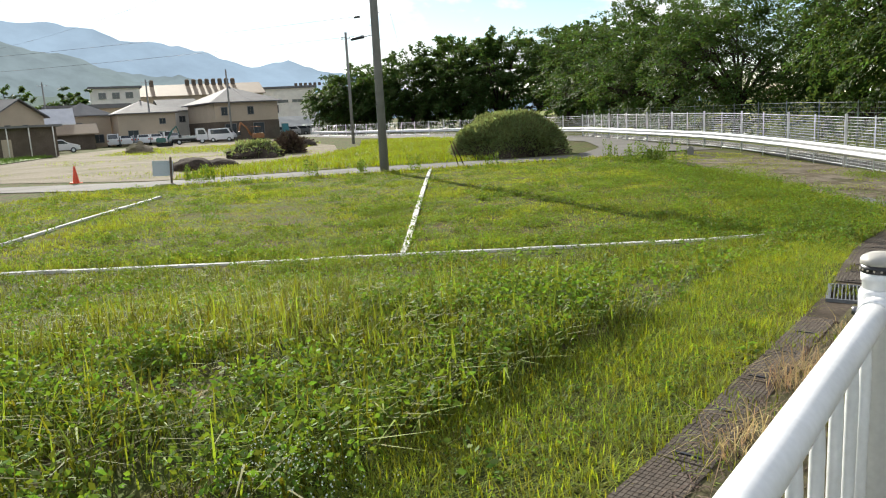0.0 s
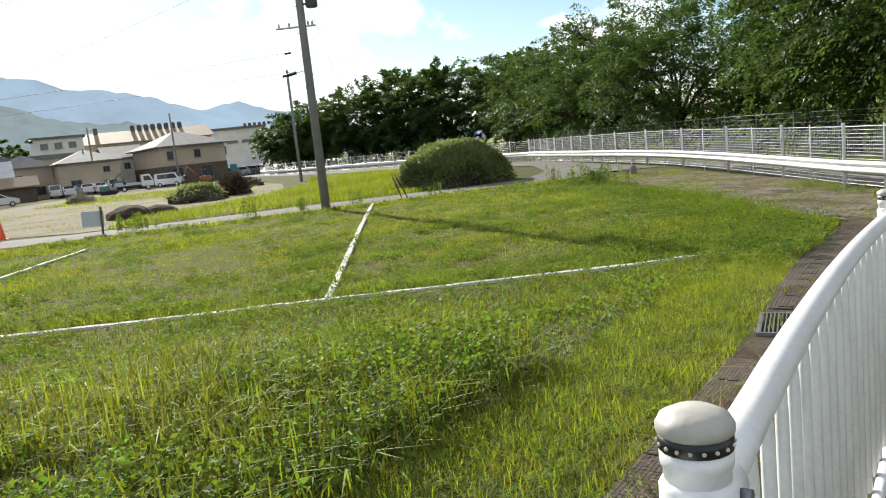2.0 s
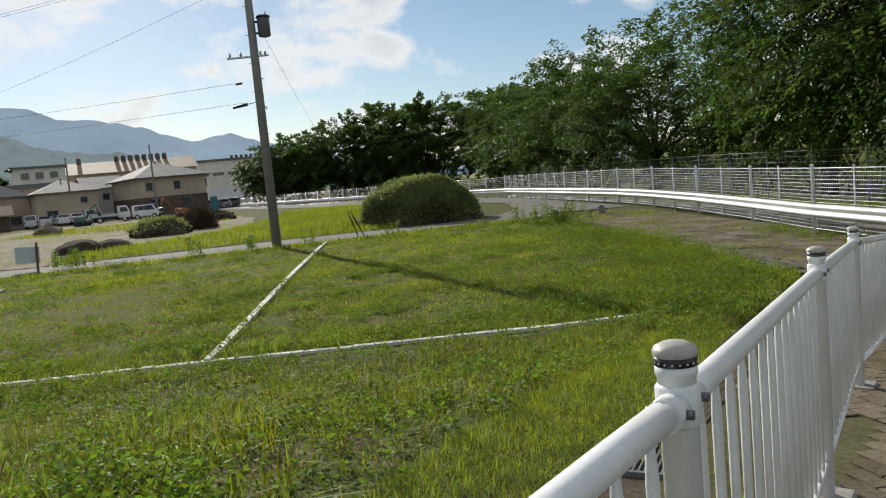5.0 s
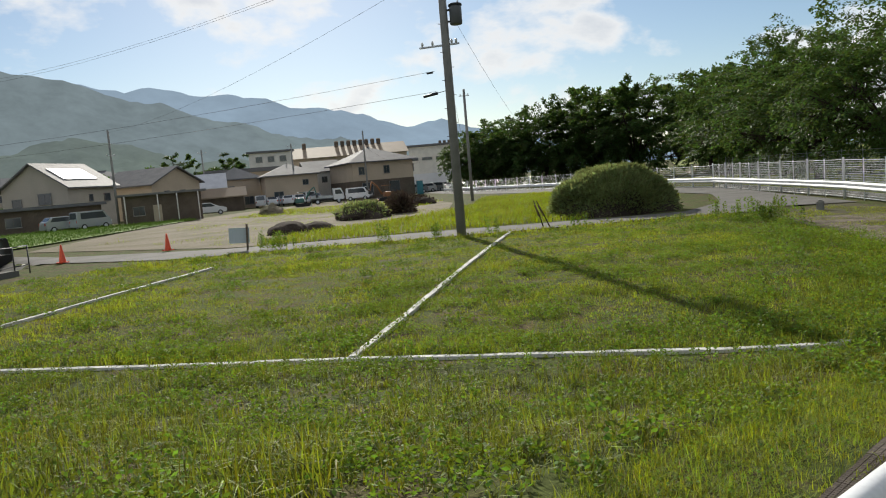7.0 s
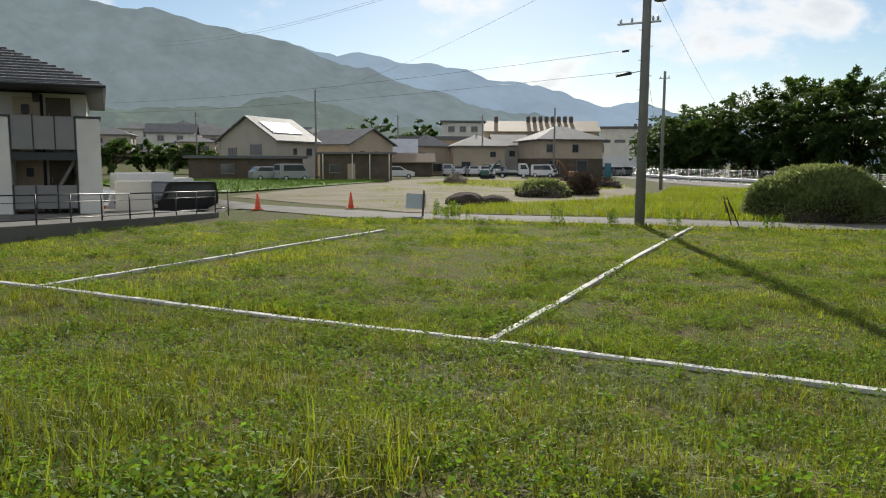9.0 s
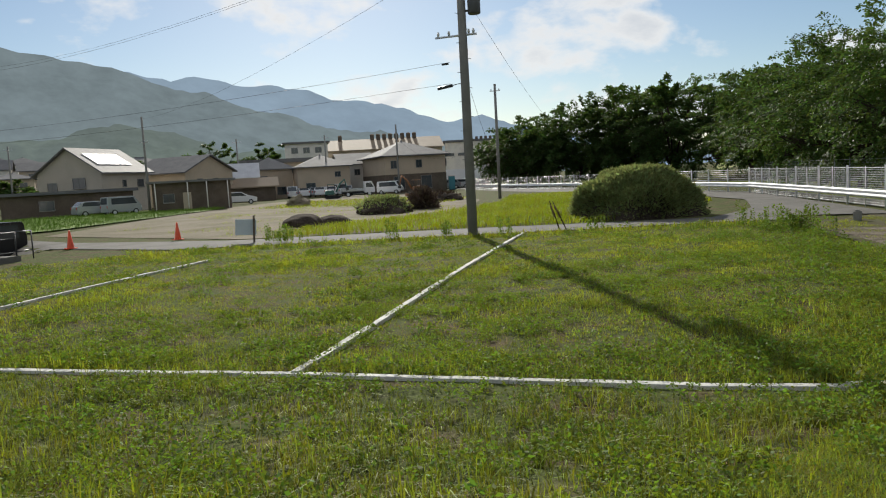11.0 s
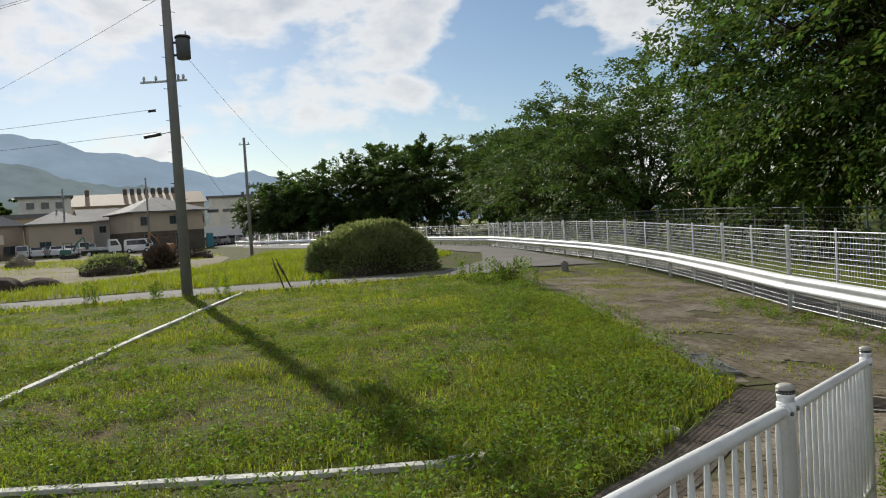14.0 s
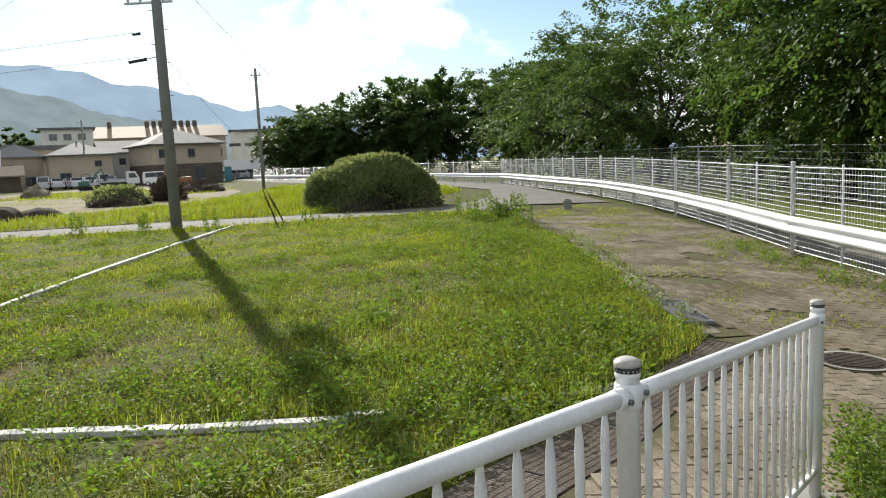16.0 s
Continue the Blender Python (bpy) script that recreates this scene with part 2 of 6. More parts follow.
M_TYRE = material("tyre_rubber", (0.02, 0.02, 0.02), rough=0.85)
M_TEAL = material("teal_plastic", (0.04, 0.20, 0.24), rough=0.5, vary=0.1)
M_GREENM = material("green_machine_paint", (0.05, 0.16, 0.13), rough=0.45, vary=0.15)
M_DIGGER = material("faded_orange_paint", (0.30, 0.13, 0.05), rough=0.6, vary=0.2)
M_RUST = material("rust_brown_twigs", (0.13, 0.085, 0.055), rough=0.9, vary=0.3, islands=0.3, bump=0)
M_EARTH = material("dark_earth", (0.075, 0.060, 0.048), rough=0.95, vary=0.3, coarse=2, fine=14, bump=0.7, spec=0.03)
M_SIGN = material("sign_board", (0.50, 0.56, 0.58), rough=0.5, vary=0.06)
M_LAMP = material("lamp_plastic", (0.7, 0.7, 0.68), rough=0.3)
M_BLUE = material("blue_sheet", (0.10, 0.28, 0.55), rough=0.6)
M_SCREEN = material("grey_mesh_screen", (0.23, 0.225, 0.215), rough=0.6, vary=0.08)


# ---- mesh helpers ----
def box(bm, x0, x1, y0, y1, z0, z1, bevel=0.0):
    vs = [bm.verts.new((x, y, z)) for z in (z0, z1) for x, y in ((x0, y0), (x1, y0), (x1, y1), (x0, y1))]
    fs = [bm.faces.new([vs[i] for i in f]) for f in ((3, 2, 1, 0), (4, 5, 6, 7), (0, 1, 5, 4), (1, 2, 6, 5), (2, 3, 7, 6), (3, 0, 4, 7))]
    if bevel:
        bmesh.ops.bevel(bm, geom=list({e for f in fs for e in f.edges}), offset=bevel, segments=2, affect="EDGES")
    return bm


def tube(bm, points, radii, sides=10, cap=True):
    """A round bar through the points; radii: one for each point."""
    rings = []
    pts = [Vector(p) for p in points]
    for i, p in enumerate(pts):
        way = (pts[min(i + 1, len(pts) - 1)] - pts[max(i - 1, 0)]).normalized()
        side = way.cross(Vector((0, 0, 1)) if abs(way.z) < 0.95 else Vector((1, 0, 0))).normalized()
        up = side.cross(way)
        rings.append([bm.verts.new(p + (side * math.cos(a) + up * math.sin(a)) * radii[i]) for a in (2 * math.pi * k / sides for k in range(sides))])
    for a, b in zip(rings, rings[1:]):
        for k in range(sides):
            f = bm.faces.new((a[k], a[(k + 1) % sides], b[(k + 1) % sides], b[k]))
            f.smooth = True
    if cap:
        bm.faces.new(rings[0][::-1]); bm.faces.new(rings[-1])
    return bm


def prism(bm, outline, y0, y1):
    """An outline in x and z, drawn out along y."""
    a = [bm.verts.new((x, y0, z)) for x, z in outline]
    b = [bm.verts.new((x, y1, z)) for x, z in outline]
    bm.faces.new(a); bm.faces.new(b[::-1])
    for k in range(len(a)):
        j = (k + 1) % len(a)
        bm.faces.new((a[j], a[k], b[k], b[j]))
    return bm


def quad_mesh(name, verts, quads):
    """A mesh from arrays of places and of four-cornered faces."""
    me = bpy.data.meshes.new(name)
    me.vertices.add(len(verts)); me.vertices.foreach_set("co", np.asarray(verts, "f").ravel())
    me.loops.add(quads.size); me.loops.foreach_set("vertex_index", np.asarray(quads, "i").ravel())
    me.polygons.add(len(quads)); me.polygons.foreach_set("loop_start", np.arange(0, quads.size, 4, dtype="i"))
    me.update(calc_edges=True); me.validate()
    return me


def finish(ob, mat, parent=None, label=""):
    ob.data.materials.append(mat)
    if parent:
        ob.parent = parent
    if label:
        ob["label"] = label
    return ob


def part(name, bm, mat, parent, label=""):
    """One bmesh as one mesh object under a thing or a part."""
    bmesh.ops.recalc_face_normals(bm, faces=bm.faces)
    me = bpy.data.meshes.new(name)
    bm.to_mesh(me); bm.free()
    return finish(new(name, me), mat, parent, label)


def thing(name, m=None, label="", category="", group="", kind=""):
    ob = new(name)
    if m is not None:
        ob.matrix_world = m
    return tagged(ob, label, category, group, kind)


def solid(name, bm, mat, label="", category="", group="", kind="", m=None):
    ob = part(name, bm, mat, None)
    if m is not None:
        ob.matrix_world = m
    return tagged(ob, label, category, group, kind)


def new_bm():
    return bmesh.new()


def B(*a, **k):
    return box(new_bm(), *a, **k)


def T(points, radii, sides=10):
    return tube(new_bm(), points, [radii] * len(points) if isinstance(radii, (int, float)) else radii, sides)


# ---- terrain ----
def smooth(t):
    t = np.clip(t, 0, 1)
    return t * t * (3 - 2 * t)


FENCE_P = np.array([-2.6, 9.15])             # a post of the mesh fence
FENCE_D = np.array([0.672, -0.741])           # along it, towards the walker
FENCE_N = np.array([0.741, 0.672])            # away from the field


def path_level(y):
    return np.interp(y, [-40, -9.93, -7.73, -5.87, -3.98, -1.99, 0, 2.6, 7], [0.80, 0.728, 0.665, 0.558, 0.423, 0.224, 0.007, -0.03, 0.02])


def level(x, y):
    """Height of the ground."""
    x, y = np.asarray(x, float), np.asarray(y, float)
    p = path_level(y)
    off = (x + 6.98) * 0.62 - (y + 3.39) * 0.785
    base = 0.04 - 0.12 * np.exp(-((x + 7.5) ** 2 + (y + 3.6) ** 2) / 40)
    field = base + (p - base) * smooth(off / 7) * (1 - smooth((-1.7 - x) / 12))
    w = smooth((-1.4 - x) / 2.2)
    z = p * (1 - w) + field * w
    v = (x - FENCE_P[0]) * FENCE_N[0] + (y - FENCE_P[1]) * FENCE_N[1]
    s = (x - FENCE_P[0]) * FENCE_D[0] + (y - FENCE_P[1]) * FENCE_D[1]
    z = z - 0.14 * smooth((v + 4) / 4) * smooth((s + 14) / 12)
    z = z - 0.8 * smooth((-29.5 - x) / 3) * smooth((-2.2 - y) / 1.6) * smooth((x + 50) / 5)
    z = z + 4.2 * smooth((-135 - x) / 30) * smooth((48 - y) / 20)
    return z + 1.55 * smooth((v - 10) / 6)


def H(x, y):
    return float(level(x, y))


def inside(x, y, poly):
    """Which points lie in a polygon."""
    hit = np.zeros(np.shape(x), bool)
    for (x0, y0), (x1, y1) in zip(poly, poly[1:] + poly[:1]):
        cross = (y0 > y) != (y1 > y)
        hit ^= cross & (x < (x1 - x0) * (y - y0) / ((y1 - y0) or 1e-9) + x0)
    return hit


def steps(near, far, fine, count):
    inner = np.arange(near[0], near[1] + 1e-6, fine)
    out = np.geomspace(fine, far, count)
    return np.concatenate([near[0] - np.cumsum(out)[::-1], inner, near[1] + np.cumsum(out)])


def sheet(name, xs, ys, mat, lift=0.0, rough=0.0):
    gx, gy = np.meshgrid(xs, ys)
    gz = level(gx, gy) + lift
    if rough:
        gz = gz + np.array([noise.noise((float(a) * 1.7, float(b) * 1.7, 0)) for a, b in zip(gx.ravel(), gy.ravel())]).reshape(gx.shape) * rough
        edge = np.interp(gy, [-40, -9.0, -5.7, -2.4, -0.5, 2.95, 3.95, 5.75, 8.3, 11.2, 14, 17], [-0.55, -0.60, -0.77, -1.22, -1.41, -1.49, -2.4, -3.75, -5.7, -8.4, -11, -13])
        gz = gz - 0.05 * smooth((gx - edge) / 0.4 + 0.2) * (gy < 17)
    v = np.stack([gx, gy, gz], -1).reshape(-1, 3)
    nx, ny = len(xs), len(ys)
    i = (np.arange(ny - 1)[:, None] * nx + np.arange(nx - 1)).ravel()
    ob = new(name, quad_mesh(name, v, np.stack([i, i + 1, i + nx + 1, i + nx], -1)))
    ob.data.polygons.foreach_set("use_smooth", np.ones(len(ob.data.polygons), bool))
    return finish(ob, mat)


def strip(name, left, right, mat, lift, kind="structure", label="", category="", thick=0.0, across=4):
    """A sheet between two lines of the plan, laid on the ground."""
    def along(line, n):
        line = np.array(line, float)
        d = np.r_[0, np.cumsum(np.hypot(*np.diff(line, axis=0).T))]
        t = np.linspace(0, d[-1], n)
        return np.stack([np.interp(t, d, line[:, 0]), np.interp(t, d, line[:, 1])], -1)
    n = 60 if across < 12 else 200
    a, b = along(left, n), along(right, n)
    k = np.linspace(0, 1, across + 1)[:, None, None]
    g = a[None] * (1 - k) + b[None] * k
    z = level(g[..., 0], g[..., 1]) + lift
    v = np.concatenate([g, z[..., None]], -1).reshape(-1, 3)
    i = (np.arange(across)[:, None] * n + np.arange(n - 1)).ravel()
    ob = new(name, quad_mesh(name, v, np.stack([i, i + n, i + n + 1, i + 1], -1)))
    finish(ob, mat)
    return tagged(ob, label, category, kind=kind)


ground = sheet("ground", steps((-32, 14), 700, 0.5, 16), steps((-16, 34), 700, 0.5, 16), M_SOIL, rough=0.025)
tagged(ground, "brown-green soil of a weedy vacant field", "ground", kind="structure")
strip("road", [(-60, -9), (-33, -3.2), (-24.5, 0.4), (-20.9, 4.9), (-18.6, 7.4), (-15.4, 11.3), (-13.4, 14.0), (-11.5, 15.7)],
      [(-60, -6), (-33.5, -1.0), (-26.0, 3.0), (-23.2, 6.4), (-20.6, 9.6), (-17.2, 12.9), (-15.0, 15.4), (-14.0, 17.5)], M_ASPHALT, 0.03,
      label="worn grey asphalt lane past the field", category="road")
strip("road", [(-14.8, 15.6), (-16.0, 20), (-20, 26), (-27, 31.2), (-42, 38.0), (-60, 45), (-100, 66)],
      [(-10.0, 18.2), (-14.0, 22.5), (-19.5, 28.5), (-24.0, 33.2), (-44.5, 46.2), (-62, 53.5), (-104, 75)], M_ASPHALT, 0.035,
      label="pale asphalt road bending past the guard rail", category="road")
strip("dirt_lot", [(-26.5, 3.4), (-23.6, 6.8), (-22, 9.5), (-26, 14.5), (-36, 22), (-44, 29)],
      [(-42, -1.0), (-58, 9), (-74, 20), (-84, 32), (-92, 44), (-92, 58)], M_DIRT, 0.02,
      label="bare gravelly dirt of a cleared plot", category="dirt lot")
strip("rice_paddy", [(-44, -4.6), (-47.5, 0.4), (-58, 9.0), (-70, 18.6)], [(-78, -9), (-80, -1), (-80, 8), (-76, 17.5)], M_PADDY, 0.1,
      label="bright green rice paddy beside the lane", category="rice paddy", across=8)


def bank(s0, s1, v0, v1):
    a = [tuple(FENCE_P + FENCE_D * s + FENCE_N * v0) for s in (s0, s1)]
    c = [tuple(FENCE_P + FENCE_D * s + FENCE_N * v1) for s in (s0, s1)]
    return a, c


_a, _c = bank(60, -150, 2.0, 60.0)
strip("ground_bank", _a, _c, M_LAWN, 0.03, label="green grass bank under the cherry trees", category="grass bank", across=30)

# ---- far hills ----
def hills(name, radius, line, mat, seed, label):
    """A ridge round the left of the horizon. line: (degrees to the left of +y, degrees above the horizon)."""
    line = sorted(line)
    az = np.linspace(line[0][0], line[-1][0], 260)
    el = np.interp(az, [a for a, _ in line], [e for _, e in line])
    rows = 14
    v = []
    for j in range(rows):
        k = j / (rows - 1)
        for a, e in zip(az, el):
            r = radius * (0.72 + 0.28 * k)
            h = math.tan(radians(max(e, 0.05))) * radius * k ** 1.25
            h += radius * 0.006 * noise.fractal((a * 0.25 + seed, k * 5, seed), 0.7, 2.1, 6) * min(1, e / 2.5) * (0.4 + k)
            h += radius * (0.0014 + 0.9 / radius) * noise.noise((a * 3.1, k * 9, seed)) * (k > 0.5)
            v.append((-math.sin(radians(a)) * r, math.cos(radians(a)) * r, h - 1))
    n = len(az)
    i = (np.arange(rows - 1)[:, None] * n + np.arange(n - 1)).ravel()
    ob = finish(new(name, quad_mesh(name, np.array(v), np.stack([i, i + 1, i + n + 1, i + n], -1))), mat)
    ob.data.polygons.foreach_set("use_smooth", np.ones(len(ob.data.polygons), bool))
    return tagged(ob, label, "hill", kind="structure")


# second colour of each ridge: its painted haze, emitted by the hill
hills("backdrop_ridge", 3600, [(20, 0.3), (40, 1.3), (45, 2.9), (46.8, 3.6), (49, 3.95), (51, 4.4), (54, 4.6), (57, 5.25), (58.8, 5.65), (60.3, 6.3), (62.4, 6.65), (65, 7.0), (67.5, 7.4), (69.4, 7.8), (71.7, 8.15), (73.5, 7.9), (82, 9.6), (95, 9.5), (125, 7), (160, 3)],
      hazed_hill_material("far_ridge", (0.03, 0.05, 0.07), (0.36, 0.47, 0.58), 0.60, 0.004), 3.0, "blue hazy wooded mountain ridge")
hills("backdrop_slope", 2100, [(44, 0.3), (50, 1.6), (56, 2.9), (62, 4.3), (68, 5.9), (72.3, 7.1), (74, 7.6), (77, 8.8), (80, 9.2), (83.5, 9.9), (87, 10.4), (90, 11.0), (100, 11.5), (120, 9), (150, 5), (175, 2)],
      hazed_hill_material("near_ridge", (0.04, 0.055, 0.04), (0.30, 0.37, 0.41), 0.50, 0.022), 7.0, "grey-green wooded mountain slope in haze")
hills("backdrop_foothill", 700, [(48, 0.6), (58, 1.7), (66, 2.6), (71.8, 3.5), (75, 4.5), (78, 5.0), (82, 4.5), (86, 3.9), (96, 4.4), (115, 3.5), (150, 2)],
      hazed_hill_material("foothill", (0.04, 0.055, 0.03), (0.24, 0.29, 0.29), 0.46, 0.085), 11.0, "dark wooded foothill behind the houses")


# ---- path beside the fence ----
PATH_L = [(-0.55, -40), (-0.60, -9.0), (-0.65, -7.6), (-0.77, -5.7), (-1.22, -2.4), (-1.41, -0.5), (-1.45, 1.3), (-1.49, 2.9)]
PATH_R = [(-0.32, -40), (-0.38, -9.0), (-0.46, -7.6), (-0.56, -5.5), (-0.80, -2.4), (-0.93, -0.5), (-1.0, 1.3), (-1.0, 2.9)]
path_bed = strip("pavement_strip", [(-0.58, -13.5)] + PATH_L[1:], [(-0.36, -13.5)] + PATH_R[1:], M_PATHBED, 0.004,
                 label="grey-brown gridded concrete gutter covers beside grass", category="path", across=12)
FIELD_R = [(-1.45, 2.95), (-2.4, 3.95), (-3.75, 5.75), (-5.7, 8.3), (-8.4, 11.2), (-11.0, 14.0)]
yard = strip("pavement_yard", FIELD_R, [(1.4, 6.2), (0.2, 7.3), (-1.6, 9.2), (-4.6, 12.4), (-8.3, 16.4), (-10.6, 18.6)], M_BED, 0.008,
             label="sandy block paving overgrown with weeds", category="paving", across=26)
foot = strip("pavement_foot", [(-1.0, 2.95), (-1.0, 1.3), (-0.93, -0.5), (-0.80, -2.4), (-0.56, -5.5), (-0.46, -7.6), (-0.36, -13.5)],
             [(2.4, 6.0), (2.6, 1.3), (2.6, -0.5), (2.6, -2.4), (2.6, -5.5), (2.6, -7.6), (2.6, -14.5)], M_BED, 0.007,
             label="sandy block pavement sloping beside the fence", category="pavement", across=24)
strip("pavement_joint", [(-1.47, 2.86), (-0.2, 4.4), (1.4, 6.25)], [(-0.93, 2.86), (0.6, 4.2), (2.45, 5.95)], M_BED, 0.006,
      label="mossy joint between the two pavings", category="paving", across=6)


def kerb_line(name, points, label, piece=0.6, wide=0.10, high=0.14, seed=1, lift=-0.012, mat=None):
    """Concrete edging blocks end to end along a line of the plan."""
    rng = random.Random(seed)
    holder = thing(name, None, label, "edging")
    bm = B(-0.5, 0.5, -0.5, 0.5, -0.5, 0.5)
    bmesh.ops.scale(bm, vec=(piece - 0.008, wide, high), verts=bm.verts)
    bmesh.ops.bevel(bm, geom=[e for e in bm.edges], offset=0.004, segments=1, affect="EDGES")
    me = bpy.data.meshes.new("edging_block"); bm.to_mesh(me); bm.free(); me.materials.append(mat or M_KERB)
    for (x0, y0), (x1, y1) in zip(points, points[1:]):
        length = math.hypot(x1 - x0, y1 - y0)
        count = max(1, round(length / piece))
        turn = math.degrees(math.atan2(y1 - y0, x1 - x0))
        for k in range(count):
            f = (k + 0.5) / count
            x, y = x0 + (x1 - x0) * f, y0 + (y1 - y0) * f
            ob = new("edging_block", me)
            fall = math.degrees(math.atan2(H(x + (x1 - x0) / length * 0.3, y + (y1 - y0) / length * 0.3) - H(x - (x1 - x0) / length * 0.3, y - (y1 - y0) / length * 0.3), 0.6))
            ob.matrix_world = pose(x, y, H(x, y) + lift + rng.uniform(-0.004, 0.004), rng.uniform(-1, 1), -fall, turn + rng.uniform(-0.5, 0.5)) @ Matrix.Diagonal((length / count / piece, 1, 1, 1))
            ob.parent = holder
    return holder


kerb_line("concrete_edging", [(-24.0, -18.4), (-13.0, -8.7), (-6.98, -3.39), (-5.05, -2.05), (-2.65, -0.46)], "pale concrete edging blocks half sunk in grass", seed=2, lift=-0.03)
kerb_line("concrete_edging", [(-2.65, -0.46), (-1.47, 1.05)], "short pale concrete edging hidden by weeds", seed=3)
kerb_line("concrete_edging", [(-6.98, -3.39), (-16.9, 8.89)], "pale concrete edging dividing two plots", seed=4)
kerb_line("concrete_edging", [(-12.6, -8.35), (-19.4, -0.15)], "pale concrete edging of the further plot", seed=5)
kerb_line("concrete_edging", [(-18.4, -11.9), (-24.6, -5.7)], "pale concrete edging beside the ramp", seed=6)
kerb_line("gutter_edging", [(-1.55, 3.05), (-2.25, 3.95), (-3.65, 5.65), (-6.6, 9.6)], "flat grey concrete gutter between field and paving", wide=0.24, high=0.1, seed=7, lift=-0.038, mat=M_GUTTER)


def grating(name, m, long, wide, bars, label):
    t = thing(name, m, label, "drain grate")
    bm = new_bm()
    for x0, x1, y0, y1 in ((-long / 2, long / 2, -wide / 2, -wide / 2 + 0.02), (-long / 2, long / 2, wide / 2 - 0.02, wide / 2),
                           (-long / 2, -long / 2 + 0.02, -wide / 2 + 0.02, wide / 2 - 0.02), (long / 2 - 0.02, long / 2, -wide / 2 + 0.02, wide / 2 - 0.02)):
        box(bm, x0, x1, y0, y1, 0, 0.03)
    part("grate_frame", bm, M_GRATE, t)
    # no hollow below: a near-black plate paints the shaded depth of the drain
    part("pit", B(-long / 2 + 0.02, long / 2 - 0.02, -wide / 2 + 0.02, wide / 2 - 0.02, -0.005, 0.006), M_BLACK, t)
    bar = B(-long / 2 + 0.02, long / 2 - 0.02, -0.004, 0.004, 0.006, 0.028)
    first = part("bar", bar, M_GRATE, t)
    first.location.y = -wide / 2 + wide / (bars + 1)
    for k in range(2, bars + 1):
        o = new("bar", first.data); o.parent = t; o.location.y = -wide / 2 + wide * k / (bars + 1)
    return t


def lie(x, y, turn, lift=0.0):
    """A pose on the ground, tilted as the ground is."""
    e = 0.25
    gx, gy = (H(x + e, y) - H(x - e, y)) / (2 * e), (H(x, y + e) - H(x, y - e)) / (2 * e)
    n_ = Vector((-gx, -gy, 1)).normalized()
    q = Vector((0, 0, 1)).rotation_difference(n_).to_matrix().to_4x4()
    return Matrix.Translation((x, y, H(x, y) + lift)) @ q @ pose(0, 0, 0, 0, 0, turn)


grating("drain_grate", lie(-0.655, -5.60, 101, -0.004), 0.68, 0.24, 9, "grey steel drain grate in the brick path")
grating("drain_grate", lie(-2.04, 3.70, 128, 0.02), 1.0, 0.30, 9, "grey steel drain grate in the field gutter")

mh = thing("manhole_cover", lie(-0.33, 2.76, 20, 0.014), "round dark cast-iron manhole cover in block paving", "manhole cover")
bm = new_bm()
bmesh.ops.create_cone(bm, cap_ends=True, segments=40, radius1=0.24, radius2=0.235, depth=0.02)
part("cover_plate", bm, M_IRON, mh)
bm = new_bm()
for k in range(40):
    a, b = 2 * math.pi * k / 40, 2 * math.pi * (k + 1) / 40
    vs = [bm.verts.new((r * math.cos(t_), r * math.sin(t_), 0.012)) for r, t_ in ((0.25, a), (0.29, a), (0.29, b), (0.25, b))]
    bm.faces.new(vs)
part("cover_ring", bm, M_CONC, mh)
bm = new_bm()
for k in range(-4, 5):
    w = math.sqrt(max(0.0, 0.21 ** 2 - (k * 0.045) ** 2))
    box(bm, -w, w, k * 0.045 - 0.012, k * 0.045 + 0.012, 0.0101, 0.018)
part("cover_ribs", bm, M_IRON, mh)


# ---- white picket railing ----
RAIL = [(0.0, 0.0, 0.007), (0.011, -1.993, 0.224), (-0.034, -3.979, 0.423), (0.066, -5.87, 0.558), (0.166, -7.73, 0.665), (0.230, -9.93, 0.728), (0.29, -11.9, 0.745), (0.32, -13.9, 0.75)]
POST_H = 0.957


def ring(bm, prof, sides=20):
    """A turned shape: (radius, height) pairs."""
    rows = [[bm.verts.new((r * math.cos(2 * math.pi * k / sides), r * math.sin(2 * math.pi * k / sides), z)) for k in range(sides)] for r, z in prof]
    for a, b in zip(rows, rows[1:]):
        for k in range(sides):
            f = bm.faces.new((a[k], a[(k + 1) % sides], b[(k + 1) % sides], b[k])); f.smooth = True
    bm.faces.new(rows[0][::-1]); bm.faces.new(rows[-1])
    return bm


def picket(height):
    """A flattened tube, pinched to a point at its upper end."""
    bm = new_bm()
    prof = [(0.015, 0.009, 0.0), (0.015, 0.009, height - 0.055), (0.012, 0.008, height - 0.03), (0.007, 0.006, height), (0.006, 0.006, height + 0.02)]
    rows = [[bm.verts.new((b * math.sin(a), c * math.cos(a), z)) for a in (2 * math.pi * k / 10 for k in range(10))] for c, b, z in prof]
    for a, b in zip(rows, rows[1:]):
        for k in range(10):
            f = bm.faces.new((a[k], a[(k + 1) % 10], b[(k + 1) % 10], b[k])); f.smooth = True
    bm.faces.new(rows[0][::-1]); bm.faces.new(rows[-1])
    return bm


